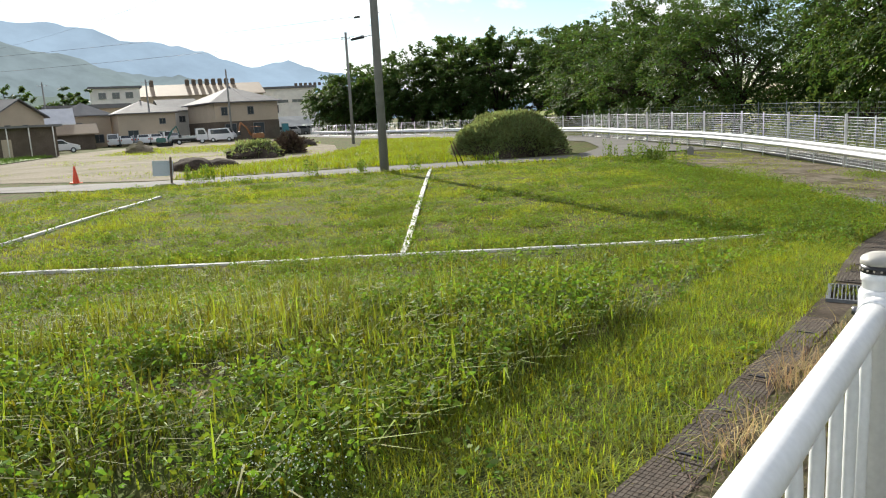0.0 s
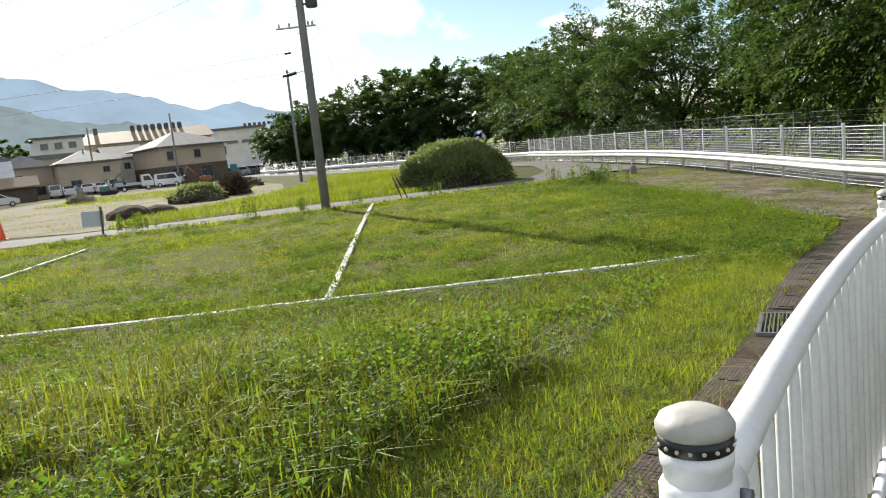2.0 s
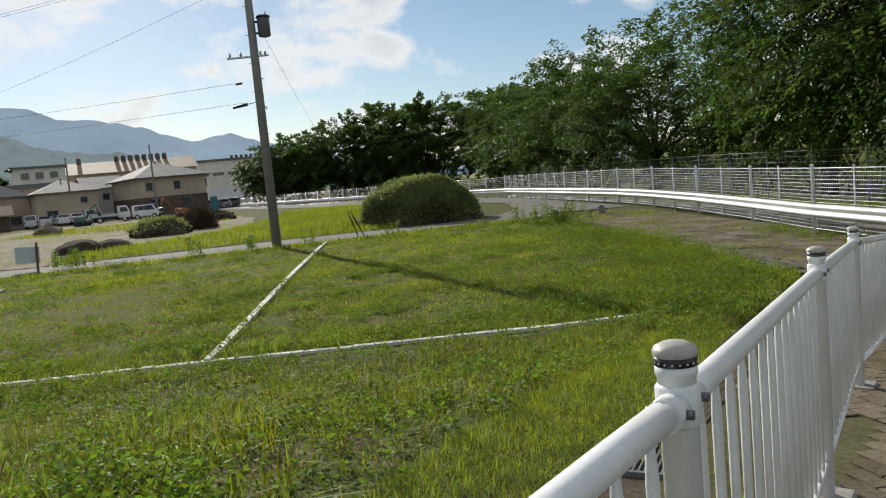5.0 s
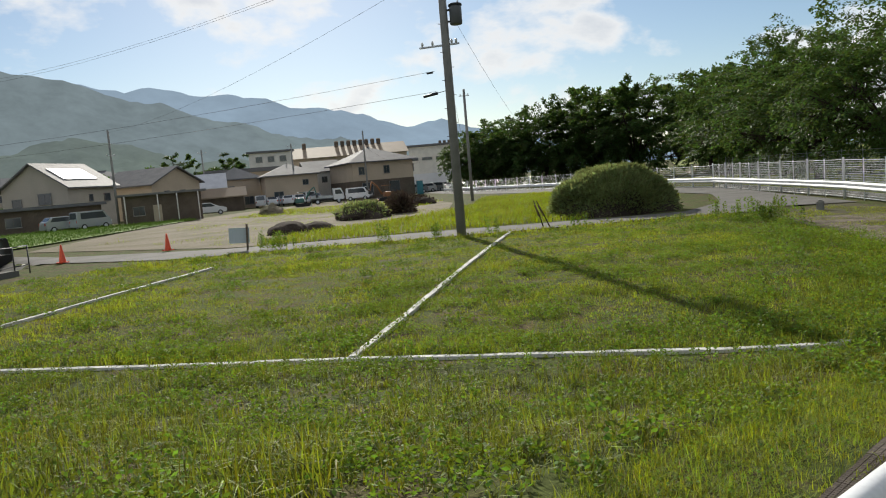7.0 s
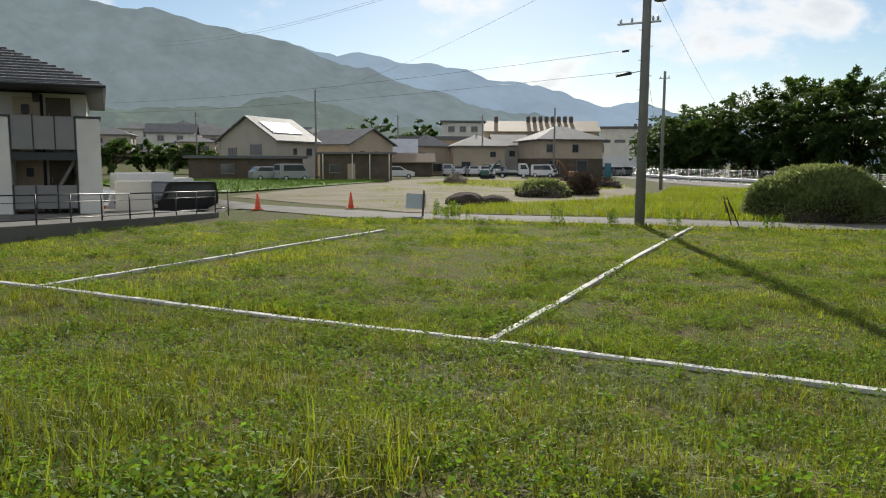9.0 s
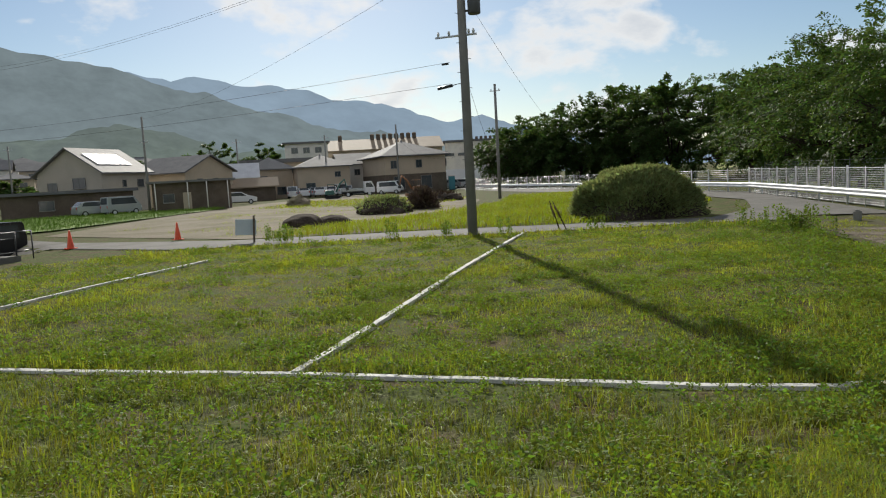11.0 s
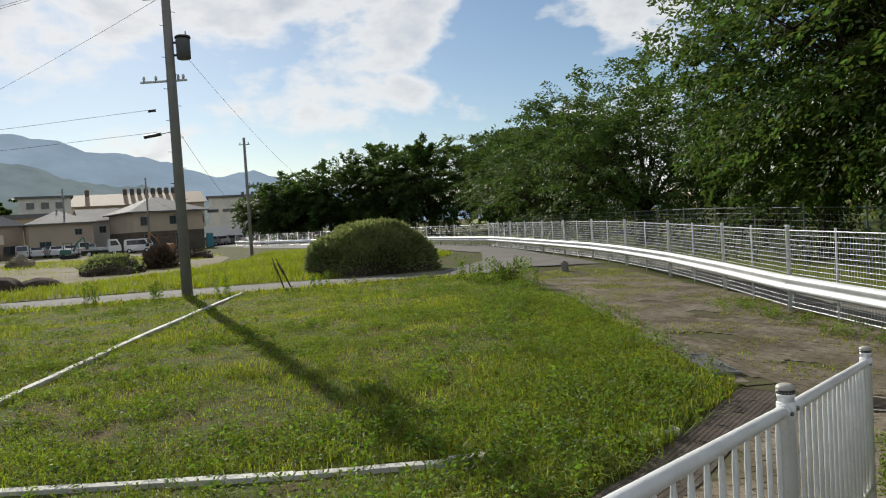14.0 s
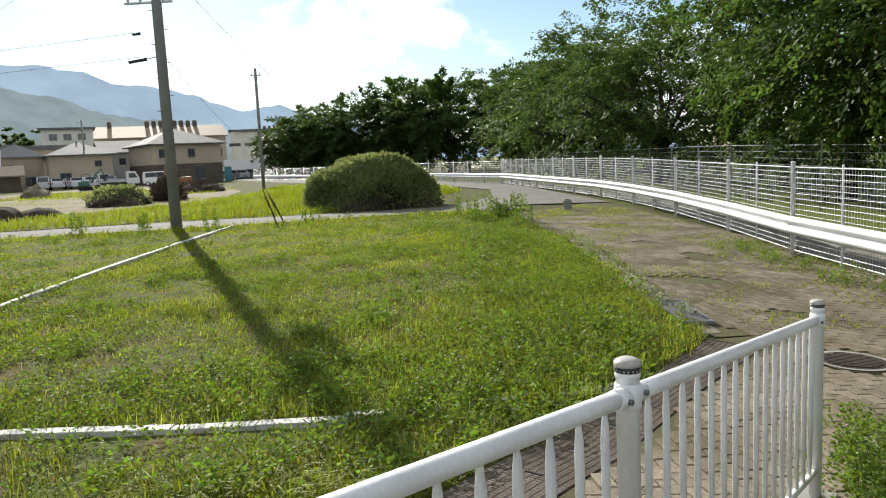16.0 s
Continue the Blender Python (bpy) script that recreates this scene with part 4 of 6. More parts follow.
# ---- green mound ----
def shrub_mound(x, y, rx, ry, h, count, label, mat, leaf, seed, name="shrub_mound", soil=M_EARTH, lumps=0.4):
    rng = np.random.default_rng(seed)
    t = thing(name, pose(x, y, H(x, y)), label, "mound")
    bm = new_bm()
    bmesh.ops.create_icosphere(bm, subdivisions=4, radius=1)
    for v in bm.verts:
        k = 1 + lumps * noise.noise(v.co * 1.8 + Vector((seed, 0, 0))) + 0.25 * lumps * noise.noise(v.co * 5)
        v.co = Vector((v.co.x * rx * k, v.co.y * ry * k, max(v.co.z, -0.15) * h * k * 0.93))
    part("earth_core", bm, soil, t)
    if count:
        a, u = rng.uniform(0, 2 * math.pi, count), rng.uniform(0, 1, count) ** 0.75
        z = np.sqrt(np.clip(1 - u ** 2, 0, 1))
        c = np.stack([np.cos(a) * u * rx, np.sin(a) * u * ry, z * h], -1)
        k = np.array([1 + lumps * noise.noise(Vector((p[0] / rx, p[1] / ry, p[2] / h)) * 1.8 + Vector((seed, 0, 0))) for p in c])
        c = c * k[:, None] + rng.normal(0, 0.05, (count, 3))
        w = np.stack([np.cos(a) * u, np.sin(a) * u, z * 1.4], -1)
        v, q = leaf_quads(c, w, leaf * rng.choice([0.6, 1.0, 1.5], count), leaf * 0.5, rng)
        part_ob = finish(new("leaves", quad_mesh("leaves", v, q)), mat, t)
    return t


shrub_mound(-18.5, 16.1, 2.5, 2.2, 1.72, 60000, "rounded mound overgrown with green weeds", M_SHRUB, 0.13, 5, lumps=0.24)
shrub_mound(*bearing(63.4, 35), 1.3, 0.9, 0.62, 0, "small heap of dark earth", M_SHRUB, 0.1, 6, name="earth_heap", lumps=0.15)
shrub_mound(*bearing(61.2, 36), 1.1, 0.8, 0.45, 0, "small heap of dark earth", M_SHRUB, 0.1, 7, name="earth_heap", lumps=0.15)
shrub_mound(*bearing(57.6, 44), 2.0, 1.4, 0.85, 1500, "earth heap overgrown with weeds", M_SHRUB, 0.16, 8, name="earth_heap")
shrub_mound(*bearing(54.6, 47), 0.85, 0.7, 1.0, 2200, "heap of rust-brown dead brushwood", M_RUST, 0.3, 9, name="brush_heap")
shrub_mound(*bearing(53.6, 62), 2.6, 1.3, 0.7, 900, "low brown earth bank", M_RUST, 0.16, 10, name="earth_heap")
shrub_mound(*bearing(64.3, 70), 1.6, 1.0, 1.0, 0, "pale heap of gravel", M_SHRUB, 0.1, 11, name="gravel_heap", soil=M_DIRT)


# ---- buildings ----
def window(parent, m, w, h, panes=2, mat=None):
    """A framed window set in a wall that faces -y in its own space."""
    bm = new_bm()
    for x0, x1, z0, z1 in ((-w / 2, w / 2, -h / 2, -h / 2 + 0.05), (-w / 2, w / 2, h / 2 - 0.05, h / 2), (-w / 2, -w / 2 + 0.05, -h / 2 + 0.05, h / 2 - 0.05), (w / 2 - 0.05, w / 2, -h / 2 + 0.05, h / 2 - 0.05)):
        box(bm, x0, x1, -0.06, 0.02, z0, z1)
    f = part("window", bm, M_ALU, parent)
    f.matrix_local = m
    for k in range(panes):
        x0 = -w / 2 + 0.05 + (w - 0.1) * k / panes
        x1 = -w / 2 + 0.05 + (w - 0.1) * (k + 1) / panes
        part("pane", B(x0 + 0.01, x1 - 0.01, -0.02, 0.0, -h / 2 + 0.05, h / 2 - 0.05), M_GLASS, f)
    part("sill", B(-w / 2 - 0.04, w / 2 + 0.04, -0.10, 0.0, -h / 2 - 0.04, -h / 2), M_ALU, f)
    return f


def house(x, y, turn, w, d, eave, ridge, wall, roof, label, style="hip", windows=(), over=0.5, band=None, solar=False, name="house", z=None, category="house"):
    """A house: front of width w to -y in its own space, depth d. windows: (side, along, height, w, h)."""
    t = thing(name, pose(x, y, H(x, y) if z is None else z, 0, 0, turn), label, category)
    part("wall", B(-w / 2, w / 2, -d / 2, d / 2, -0.5, eave), wall, t)
    if band:
        part("lower_wall", B(-w / 2 - 0.04, w / 2 + 0.04, -d / 2 - 0.04, d / 2 + 0.04, -0.4, eave * 0.5), band, t, "darker lower wall")
    bm = new_bm()
    X, Y, th = w / 2 + over, d / 2 + over, 0.16
    drop = -over * (ridge - eave) / (d / 2)
    if style == "gable":
        prism(bm, [(-Y, eave + drop), (0, ridge), (Y, eave + drop), (Y, eave + drop + th), (0, ridge + th), (-Y, eave + drop + th)], -X, X)
        bmesh.ops.rotate(bm, matrix=Matrix.Rotation(radians(90), 3, "Z"), verts=bm.verts)
        part("roof", bm, roof, t)
        bm = new_bm()
        prism(bm, [(-d / 2, eave), (0, ridge), (d / 2, eave)], -w / 2, w / 2)
        bmesh.ops.rotate(bm, matrix=Matrix.Rotation(radians(90), 3, "Z"), verts=bm.verts)
        part("gable_wall", bm, wall, t)
    elif style == "flat":
        box(bm, -X, X, -Y, Y, eave, ridge)
        part("roof", bm, roof, t)
    else:
        r = max(0.1, X - Y)
        lo = [bm.verts.new((sx * X, sy * Y, eave - 0.1)) for sx, sy in ((-1, -1), (1, -1), (1, 1), (-1, 1))]
        up = [bm.verts.new((sx * X, sy * Y, eave + 0.05)) for sx, sy in ((-1, -1), (1, -1), (1, 1), (-1, 1))]
        e0, e1 = bm.verts.new((-r, 0, ridge)), bm.verts.new((r, 0, ridge))
        bm.faces.new(lo[::-1])
        for k in range(4):
            bm.faces.new((lo[k], lo[(k + 1) % 4], up[(k + 1) % 4], up[k]))
        bm.faces.new((up[0], up[1], e1, e0)); bm.faces.new((up[2], up[3], e0, e1)); bm.faces.new((up[1], up[2], e1)); bm.faces.new((up[3], up[0], e0))
        part("roof", bm, roof, t)
        part("ridge_cap", T([(-r, 0, ridge + 0.02), (r, 0, ridge + 0.02)], 0.12, 6), roof, t)
    for side, along, h, ww, hh in windows:
        m = {"f": pose(along, -d / 2 - 0.045, h), "b": pose(along, d / 2 + 0.045, h, 0, 0, 180), "r": pose(w / 2 + 0.045, along, h, 0, 0, 90), "l": pose(-w / 2 - 0.045, along, h, 0, 0, -90)}[side]
        window(t, m, ww, hh)
    if solar:
        k = (ridge - eave) / (d / 2)
        ang = math.degrees(math.atan(k))
        for i in range(3):
            p = part("solar_panel", B(-0.95, 0.95, -1.2, 1.2, 0.0, 0.05, bevel=0.01), M_SOLAR, t)
            yy = d * 0.27
            p.matrix_local = pose(w * 0.3 - i * 2.0, yy, ridge - k * yy + 0.2, -ang, 0, 0)
    return t


tan_win = [("f", a, 4.0, 0.9, 1.1) for a in (-3.2, 0.5)] + [("r", a, 4.0, 0.9, 1.1) for a in (-6, -4.2, -2.2, 0, 2.2, 4.4)] + [("f", a, 1.4, 1.6, 1.8) for a in (-2.5, 1.5)] + [("r", a, 1.4, 1.4, 1.6) for a in (-5, -1.5, 2)]
house(*bearing(56.6, 112), 74, 9.0, 12.5, 5.2, 7.5, M_WALL_T, M_ROOF_G, "two-storey tan house with a grey hipped roof", windows=tan_win, band=M_WALL_B, over=0.7)
house(*bearing(78.3, 95), -48, 8.6, 8.0, 4.6, 7.2, M_WALL_C, M_ROOF_W, "cream farmhouse with pale roof and solar panels", style="gable",
      windows=[("r", 1.2, 3.4, 1.6, 1.2), ("r", -2.2, 2.6, 1.2, 2.0), ("b", 0.5, 3.2, 0.7, 0.8), ("b", -2.5, 3.2, 1.2, 0.9)], solar=True)
house(*bearing(80.0, 86), 80, 12.0, 4.0, 2.3, 2.6, M_WALL_B, M_ROOF_G, "dark open lean-to shed before the farmhouse", style="flat", name="shed", windows=[("f", -2, 1.2, 1.4, 1.0)], category="shed")
house(*bearing(72.6, 106), 30, 9.0, 9.0, 4.4, 6.4, M_WALL_T, M_ROOF_G, "brown house with a grey gabled roof", style="gable", windows=[("r", -2.0, 3.0, 1.0, 0.9), ("r", 1.0, 3.0, 1.0, 0.9)])
house(*bearing(69.3, 112), 68, 7.0, 6.0, 3.5, 5.3, M_WALL_T, M_ROOF_S, "low house with a shining pale metal roof", style="gable", windows=[("f", 0, 1.6, 1.4, 1.1)])
house(*bearing(67.8, 108), 68, 6.0, 4.5, 2.1, 3.1, M_WALL_B, M_ROOF_B, "small brown outbuilding with a rusty roof", style="gable", name="shed", category="shed")
house(*bearing(66.6, 120), 70, 6.5, 7.0, 4.5, 6.4, M_WALL_T, M_ROOF_W, "brown house with a pale hipped roof", windows=[("f", -1, 3.0, 1.2, 1.0), ("f", 1.5, 1.2, 1.4, 1.2)])
house(*bearing(62.8, 115), 70, 7.6, 8.0, 4.4, 6.2, M_WALL_T, M_ROOF_W, "brown house with a shining hipped roof", windows=[("f", -2, 1.5, 1.4, 1.2), ("f", 2, 3.2, 0.9, 0.8)])
house(*bearing(60.4, 121), 70, 5.0, 8.0, 4.7, 6.3, M_WALL_W, M_ROOF_W, "pale two-storey house with a light metal roof", style="gable", windows=[("f", 0, 3.4, 0.9, 0.9), ("r", 0, 3.2, 1.0, 1.0)])
house(-125.0, 48.0, 70, 12.0, 8.0, 5.9, 6.6, M_WALL_T, M_ROOF_G, "long brown building behind the houses", style="flat", windows=[("f", a, 4.6, 1.4, 1.1) for a in (-4, -1, 2, 5)])
house(-150.0, 66.0, 66, 9.0, 9.0, 10.6, 11.0, M_WALL_W, M_ROOF_G, "pale three-storey block with a flat roof", style="flat", windows=[("f", a, 9.2, 1.4, 1.2) for a in (-2.5, 0, 2.5)])
# hall with a row of roof vents
gym = house(*bearing(58.2, 182), 62, 27.0, 15.0, 9.2, 11.8, M_WALL_T, M_ROOF_B, "large tan hall with a row of roof vents", style="gable", windows=[("f", a, 7.0, 1.8, 1.2) for a in (-9, -5, -1, 3, 7)], name="hall", category="building")
for k in range(9):
    xx = -10 + (0 if k == 0 else 6.2 + k * 1.45)
    v = part("roof_vent", B(-0.45, 0.45, -0.5, 0.5, -0.4, 1.0, bevel=0.05), M_WALL_B, gym)
    v.location = (xx, -0.6, 11.8)
    part("vent_cowl", T([(0, 0, 1.0), (0, 0, 1.25)], [0.5, 0.35], 8), M_ROOF_B, v)
factory = house(*bearing(51.6, 222), 52, 14.0, 22.0, 11.4, 12.0, M_WALL_W, M_ROOF_G, "long white factory building with a flat roof", style="flat", windows=[("f", a, 8.0, 3.0, 0.8) for a in (-6, -2, 2, 6)], name="factory", category="building")
for k in range(6):
    v = part("roof_vent", B(-0.4, 0.4, -0.4, 0.4, 0.0, 0.8, bevel=0.05), M_WALL_B, factory)
    v.location = (2.0 + k * 1.3, -9.0, 12.0)
# houses at the foot of the slope
for k, (x, y, w, eave, ridge, wl_, rf, st) in enumerate(((-169, 6.6, 9.5, 3.8, 5.6, M_WALL_W, M_ROOF_G, "gable"), (-168, 17, 8.5, 3.4, 5.0, M_WALL_C, M_ROOF_W, "gable"), (-172, -5, 8, 3.2, 4.8, M_WALL_C, M_ROOF_W, "hip"), (-176, 25, 8, 3.6, 5.2, M_WALL_C, M_ROOF_W, "hip"), (-186, 1, 8, 5.0, 6.6, M_WALL_W, M_ROOF_W, "hip"), (-190, 16, 8, 5.5, 7.2, M_WALL_C, M_ROOF_W, "hip"), (-155, 10, 7, 2.6, 3.8, M_WALL_T, M_ROOF_G, "hip"),
                                               (-180, 10, 8, 5, 7, M_WALL_W, M_ROOF_W, "hip"), (-150, 28, 9, 4.0, 5.6, M_WALL_T, M_ROOF_G, "gable"), (-162, 34, 10, 4.5, 6.2, M_WALL_C, M_ROOF_W, "hip"), (-185, 30, 9, 5, 7, M_WALL_T, M_ROOF_G, "gable"),
                                               (-140, -14, 8, 4.5, 6.6, M_WALL_T, M_ROOF_G, "gable"), (-118, 26, 8, 4.5, 6.6, M_WALL_T, M_ROOF_G, "hip"))):
    house(x, y, 80, w, 8, eave, ridge, wl_, rf, ("pale", "cream", "tan", "white")[k % 4] + " hillside house with small windows", style=st,
          windows=[("f", -2, eave - 1.2, 1.3, 1.1), ("f", 1.8, eave - 1.2, 1.3, 1.1), ("f", 0.2, 1.0, 1.6, 1.3), ("r", 0, eave - 1.2, 1.2, 1.0)], z=H(x, y))
shed = house(*bearing(71.9, 81), 72, 7.4, 5.5, 2.8, 3.0, M_WALL_B, M_ROOF_W, "dark timber barn with a pale flat roof", style="flat", name="barn", category="barn", windows=[("f", -2.2, 1.3, 1.1, 0.9)])
for xx in (-3.4, -0.4, 1.4, 3.4):
    part("prop", T([(xx, -3.2, -0.2), (xx, -3.2, 2.8)], 0.06, 6), M_WALL_W, shed)
part("lean_door", B(-0.9, -0.1, -2.83, -2.79, 0.0, 1.8), M_WALL_T, shed)


# ---- grass and weeds ----
FIELD = [(-1.5, 2.9), (-1.41, -0.5), (-0.77, -5.7), (-0.60, -9.0), (-0.58, -14), (-24, -14), (-24, -4), (-24.5, 0.2), (-20.8, 5.0), (-18.4, 7.5), (-15.2, 11.4), (-13.2, 13.9), (-11.2, 14.2), (-8.4, 11.2), (-5.7, 8.2), (-3.7, 5.7), (-2.4, 3.9)]


def side_of_edging(x, y):
    """Metres from the long edging, counted towards the walker."""
    return np.where(x > -6.98, (x + 6.98) * 0.56 - (y + 3.39) * 0.828, (x + 6.98) * 0.665 - (y + 3.39) * 0.747)


def scatter(rng, poly, count):
    lo, hi = np.min(poly, 0), np.max(poly, 0)
    x, y = rng.uniform(lo[0], hi[0], count), rng.uniform(lo[1], hi[1], count)
    ok = inside(x, y, poly)
    return x[ok], y[ok]


def patchy(x, y, scale, seed):
    return np.array([noise.noise((float(a) * scale, float(b) * scale, seed)) for a, b in zip(x, y)])


def blades(name, x, y, tall, wide, rng, mat, label, bend=0.8, category="grass", parent=None, simple=False):
    """Bent grass blades, two faces each."""
    n = len(x)
    base = np.stack([x, y, level(x, y) - 0.01], -1)
    a = rng.uniform(0, 2 * math.pi, n)
    way = np.stack([np.cos(a), np.sin(a), np.zeros(n)], -1)
    side = np.stack([-np.sin(a), np.cos(a), np.zeros(n)], -1)
    h = np.asarray(tall)[:, None] if np.ndim(tall) else np.full((n, 1), tall)
    h = h * rng.uniform(0.55, 1.25, (n, 1))
    b = rng.uniform(0.1, 1.6, (n, 1)) * bend
    up = np.array([0, 0, 1.0])
    w = (np.asarray(wide) * rng.uniform(0.7, 1.3, n))[:, None] / 2
    mid = base + up * h * 0.55 + way * h * b * 0.3
    tip = base + up * h * (1 - 0.35 * b) + way * h * b * 0.95
    v = np.stack([base - side * w * 0.8, base + side * w * 0.8, mid - side * w, mid + side * w, tip - side * w * 0.12, tip + side * w * 0.12], 1).reshape(-1, 3)
    i = (np.arange(n) * 6)[:, None]
    q = np.concatenate([i + [0, 1, 3, 2], i + [2, 3, 5, 4]])
    if simple:
        v = v.reshape(-1, 6, 3)[:, [0, 1, 5, 4]].reshape(-1, 3)
        q = np.arange(4 * n).reshape(-1, 4)
    ob = finish(new(name, quad_mesh(name, v, q)), mat)
    if parent:
        ob.parent = parent
        return ob
    return tagged(ob, label, category, kind="stuff")


def clumps(rng, centres, per, spread):
    x = np.concatenate([rng.normal(cx, spread * s, int(per * s * s)) for cx, cy, s in centres])
    y = np.concatenate([rng.normal(cy, spread * s, int(per * s * s)) for cx, cy, s in centres])
    return x, y


rng = np.random.default_rng(4)
# rough grass between the edging and the path, in tufts
cx, cy = scatter(rng, FIELD, 90000)
off = side_of_edging(cx, cy)
keep = (off > 0.05) & (rng.uniform(0, 1, len(cx)) < np.clip(1.25 - np.hypot(cx + 1, cy + 6) / 20, 0.3, 1))
cx, cy, off = cx[keep], cy[keep], off[keep]
pt = patchy(cx, cy, 0.55, 3.0)
keep = (pt + 0.35 * patchy(cx, cy, 2.4, 6.0) > -0.16) | (rng.uniform(0, 1, len(cx)) < 0.3)
cx, cy, pt = cx[keep], cy[keep], pt[keep]
edge = np.clip((np.interp(cy, [-14, -9.0, -5.7, -2.4, -0.5, 3], [-0.58, -0.60, -0.77, -1.22, -1.41, -1.5]) - 0.5 - cx) / 0.5, 0, 1)
tuft = np.repeat(np.arange(len(cx)), 7)
bx = cx[tuft] + rng.normal(0, 0.035, len(tuft)); by = cy[tuft] + rng.normal(0, 0.035, len(tuft))
off = side_of_edging(cx, cy)
tall = ((0.055 + 0.105 * np.clip(pt + 0.25, 0, 1) + rng.exponential(0.03, len(cx))) * np.clip(0.55 + off / 1.6 + 0.5 * pt, 0.4, 1))[tuft] * (0.3 + 0.7 * edge[tuft])
ok = edge[tuft] > rng.uniform(0.02, 0.7, len(bx))
bx, by, tall = bx[ok], by[ok], tall[ok]
blades("rough_grass", bx, by, tall, 0.0065, rng, M_BLADE, "rough green meadow grass in tufts", bend=0.9)
# shorter grass of the plots behind the edging
cx, cy = scatter(rng, FIELD, 240000)
off = side_of_edging(cx, cy)
keep = (off < -0.06) & (rng.uniform(0, 1, len(cx)) < np.clip(1.2 - np.hypot(cx + 1, cy + 4) / 26, 0.28, 1))
cx, cy, off = cx[keep], cy[keep], off[keep]
pt = patchy(cx, cy, 0.4, 9.0) + 0.5 * patchy(cx, cy, 1.5, 2.0)
margin = np.minimum(np.abs(off), 99)
tuft = np.repeat(np.arange(len(cx)), 3)
bx = cx[tuft] + rng.normal(0, 0.04, len(tuft)); by = cy[tuft] + rng.normal(0, 0.04, len(tuft))
tall = (0.042 + 0.08 * np.clip(pt + 0.15, 0, 1) + 0.08 * np.clip(1 - margin / 1.3, 0, 1) + 0.10 * np.clip(1 - np.hypot(cx + 2.2, cy - 1.6) / 3.2, 0, 1))[tuft]
dist = np.hypot(bx - 0.5, by + 7)
blades("short_grass", bx, by, tall, 0.006 + 0.0007 * dist, rng, M_SHORT, "short yellow-green grass over bare soil", simple=True)
# tall weeds along the lane and round the pole
bx, by = scatter(rng, [(-26, -1), (-23.5, 0.0), (-20.6, 4.9), (-18.2, 7.6), (-15, 11.6), (-12.6, 14.4), (-11.6, 13.6), (-14.5, 10.4), (-17.4, 7.0), (-19.8, 4.2), (-22.6, -0.8)], 26000)
blades("verge_weeds", bx, by, 0.20, 0.016, rng, M_SHORT, "taller green weeds along the lane")
# bright meadow beyond the lane
MEADOW = [(-25.6, 3.9), (-23.0, 7.2), (-20.4, 10.2), (-17.6, 13.2), (-17.4, 15.5), (-19.0, 20), (-21.5, 25.6), (-27, 30.5), (-42, 37), (-46, 34), (-36, 24), (-31.8, 17.0), (-29.8, 11.8), (-28.8, 7.4)]
bx, by = scatter(rng, MEADOW, 84000)
blades("meadow_grass", bx, by, 0.30, 0.022, rng, M_YELLOW, "tall bright yellow-green meadow grass")
bx, by = scatter(rng, [(-44, -4.6), (-47.5, 0.4), (-58, 9.0), (-70, 18.6), (-76, 17.5), (-80, 8), (-80, -1), (-78, -9)], 36000)
blades("paddy_leaves", bx, by, 0.34, 0.03, rng, M_PADDY, "bright green young rice plants", category="rice")
# lot grass patches, far
bx, by = scatter(rng, [(-44, 26), (-56, 19), (-62, 18), (-75, 30), (-60, 36), (-50, 33)], 9000)
blades("lot_grass", bx, by, 0.22, 0.04, rng, M_SHORT, "thin grass on the cleared plot")
# weeds in the block paving
bx, by = scatter(rng, [(-2.5, 4.2), (-5.8, 8.5), (-10.6, 14.2), (-10.5, 18.2), (-8.3, 16.2), (-4.5, 12.1), (-1.6, 9.0), (0.2, 7.1), (1.0, 5.6), (-1.2, 3.2)], 76000)
vv = (bx - FENCE_P[0]) * FENCE_N[0] + (by - FENCE_P[1]) * FENCE_N[1]
pt = patchy(bx, by, 0.9, 5.0) + 0.5 * np.clip(1 - np.abs(vv + 0.5) / 0.7, 0, 1)
keep = pt > 0.06
bx, by = bx[keep], by[keep]
blades("paving_weeds", bx, by, 0.06, 0.011, rng, M_SHORT, "low weeds growing through the paving joints")
# dry straw beside the railing
sx, sy = clumps(rng, [(-0.38, -8.0, 1.0), (-0.36, -7.75, 1.0), (-0.34, -8.65, 0.8), (-0.38, -8.85, 0.6), (-0.4, -6.9, 0.5)], 110, 0.06)
blades("dry_grass", sx, sy, 0.20, 0.0035, rng, M_STRAW, "drooping dry straw-coloured grass beside the railing", bend=1.35)
bx, by = scatter(rng, [(-0.44, -10.5), (-0.5, -6.6), (-0.1, -6.2), (0.0, -10.5)], 2600)
blades("dry_grass", bx, by, 0.06, 0.004, rng, M_RUST, "dry litter blades between path and railing", bend=1.5)
bx, by = scatter(rng, [(-0.5, -12), (-0.95, -3.5), (-0.1, -3.0), (0.0, -12)], 9000)
keep = patchy(bx, by, 2.2, 12.0) > 0.04
blades("verge_grass", bx[keep], by[keep], 0.07, 0.005, rng, M_BLADE, "low green weeds between path and railing")


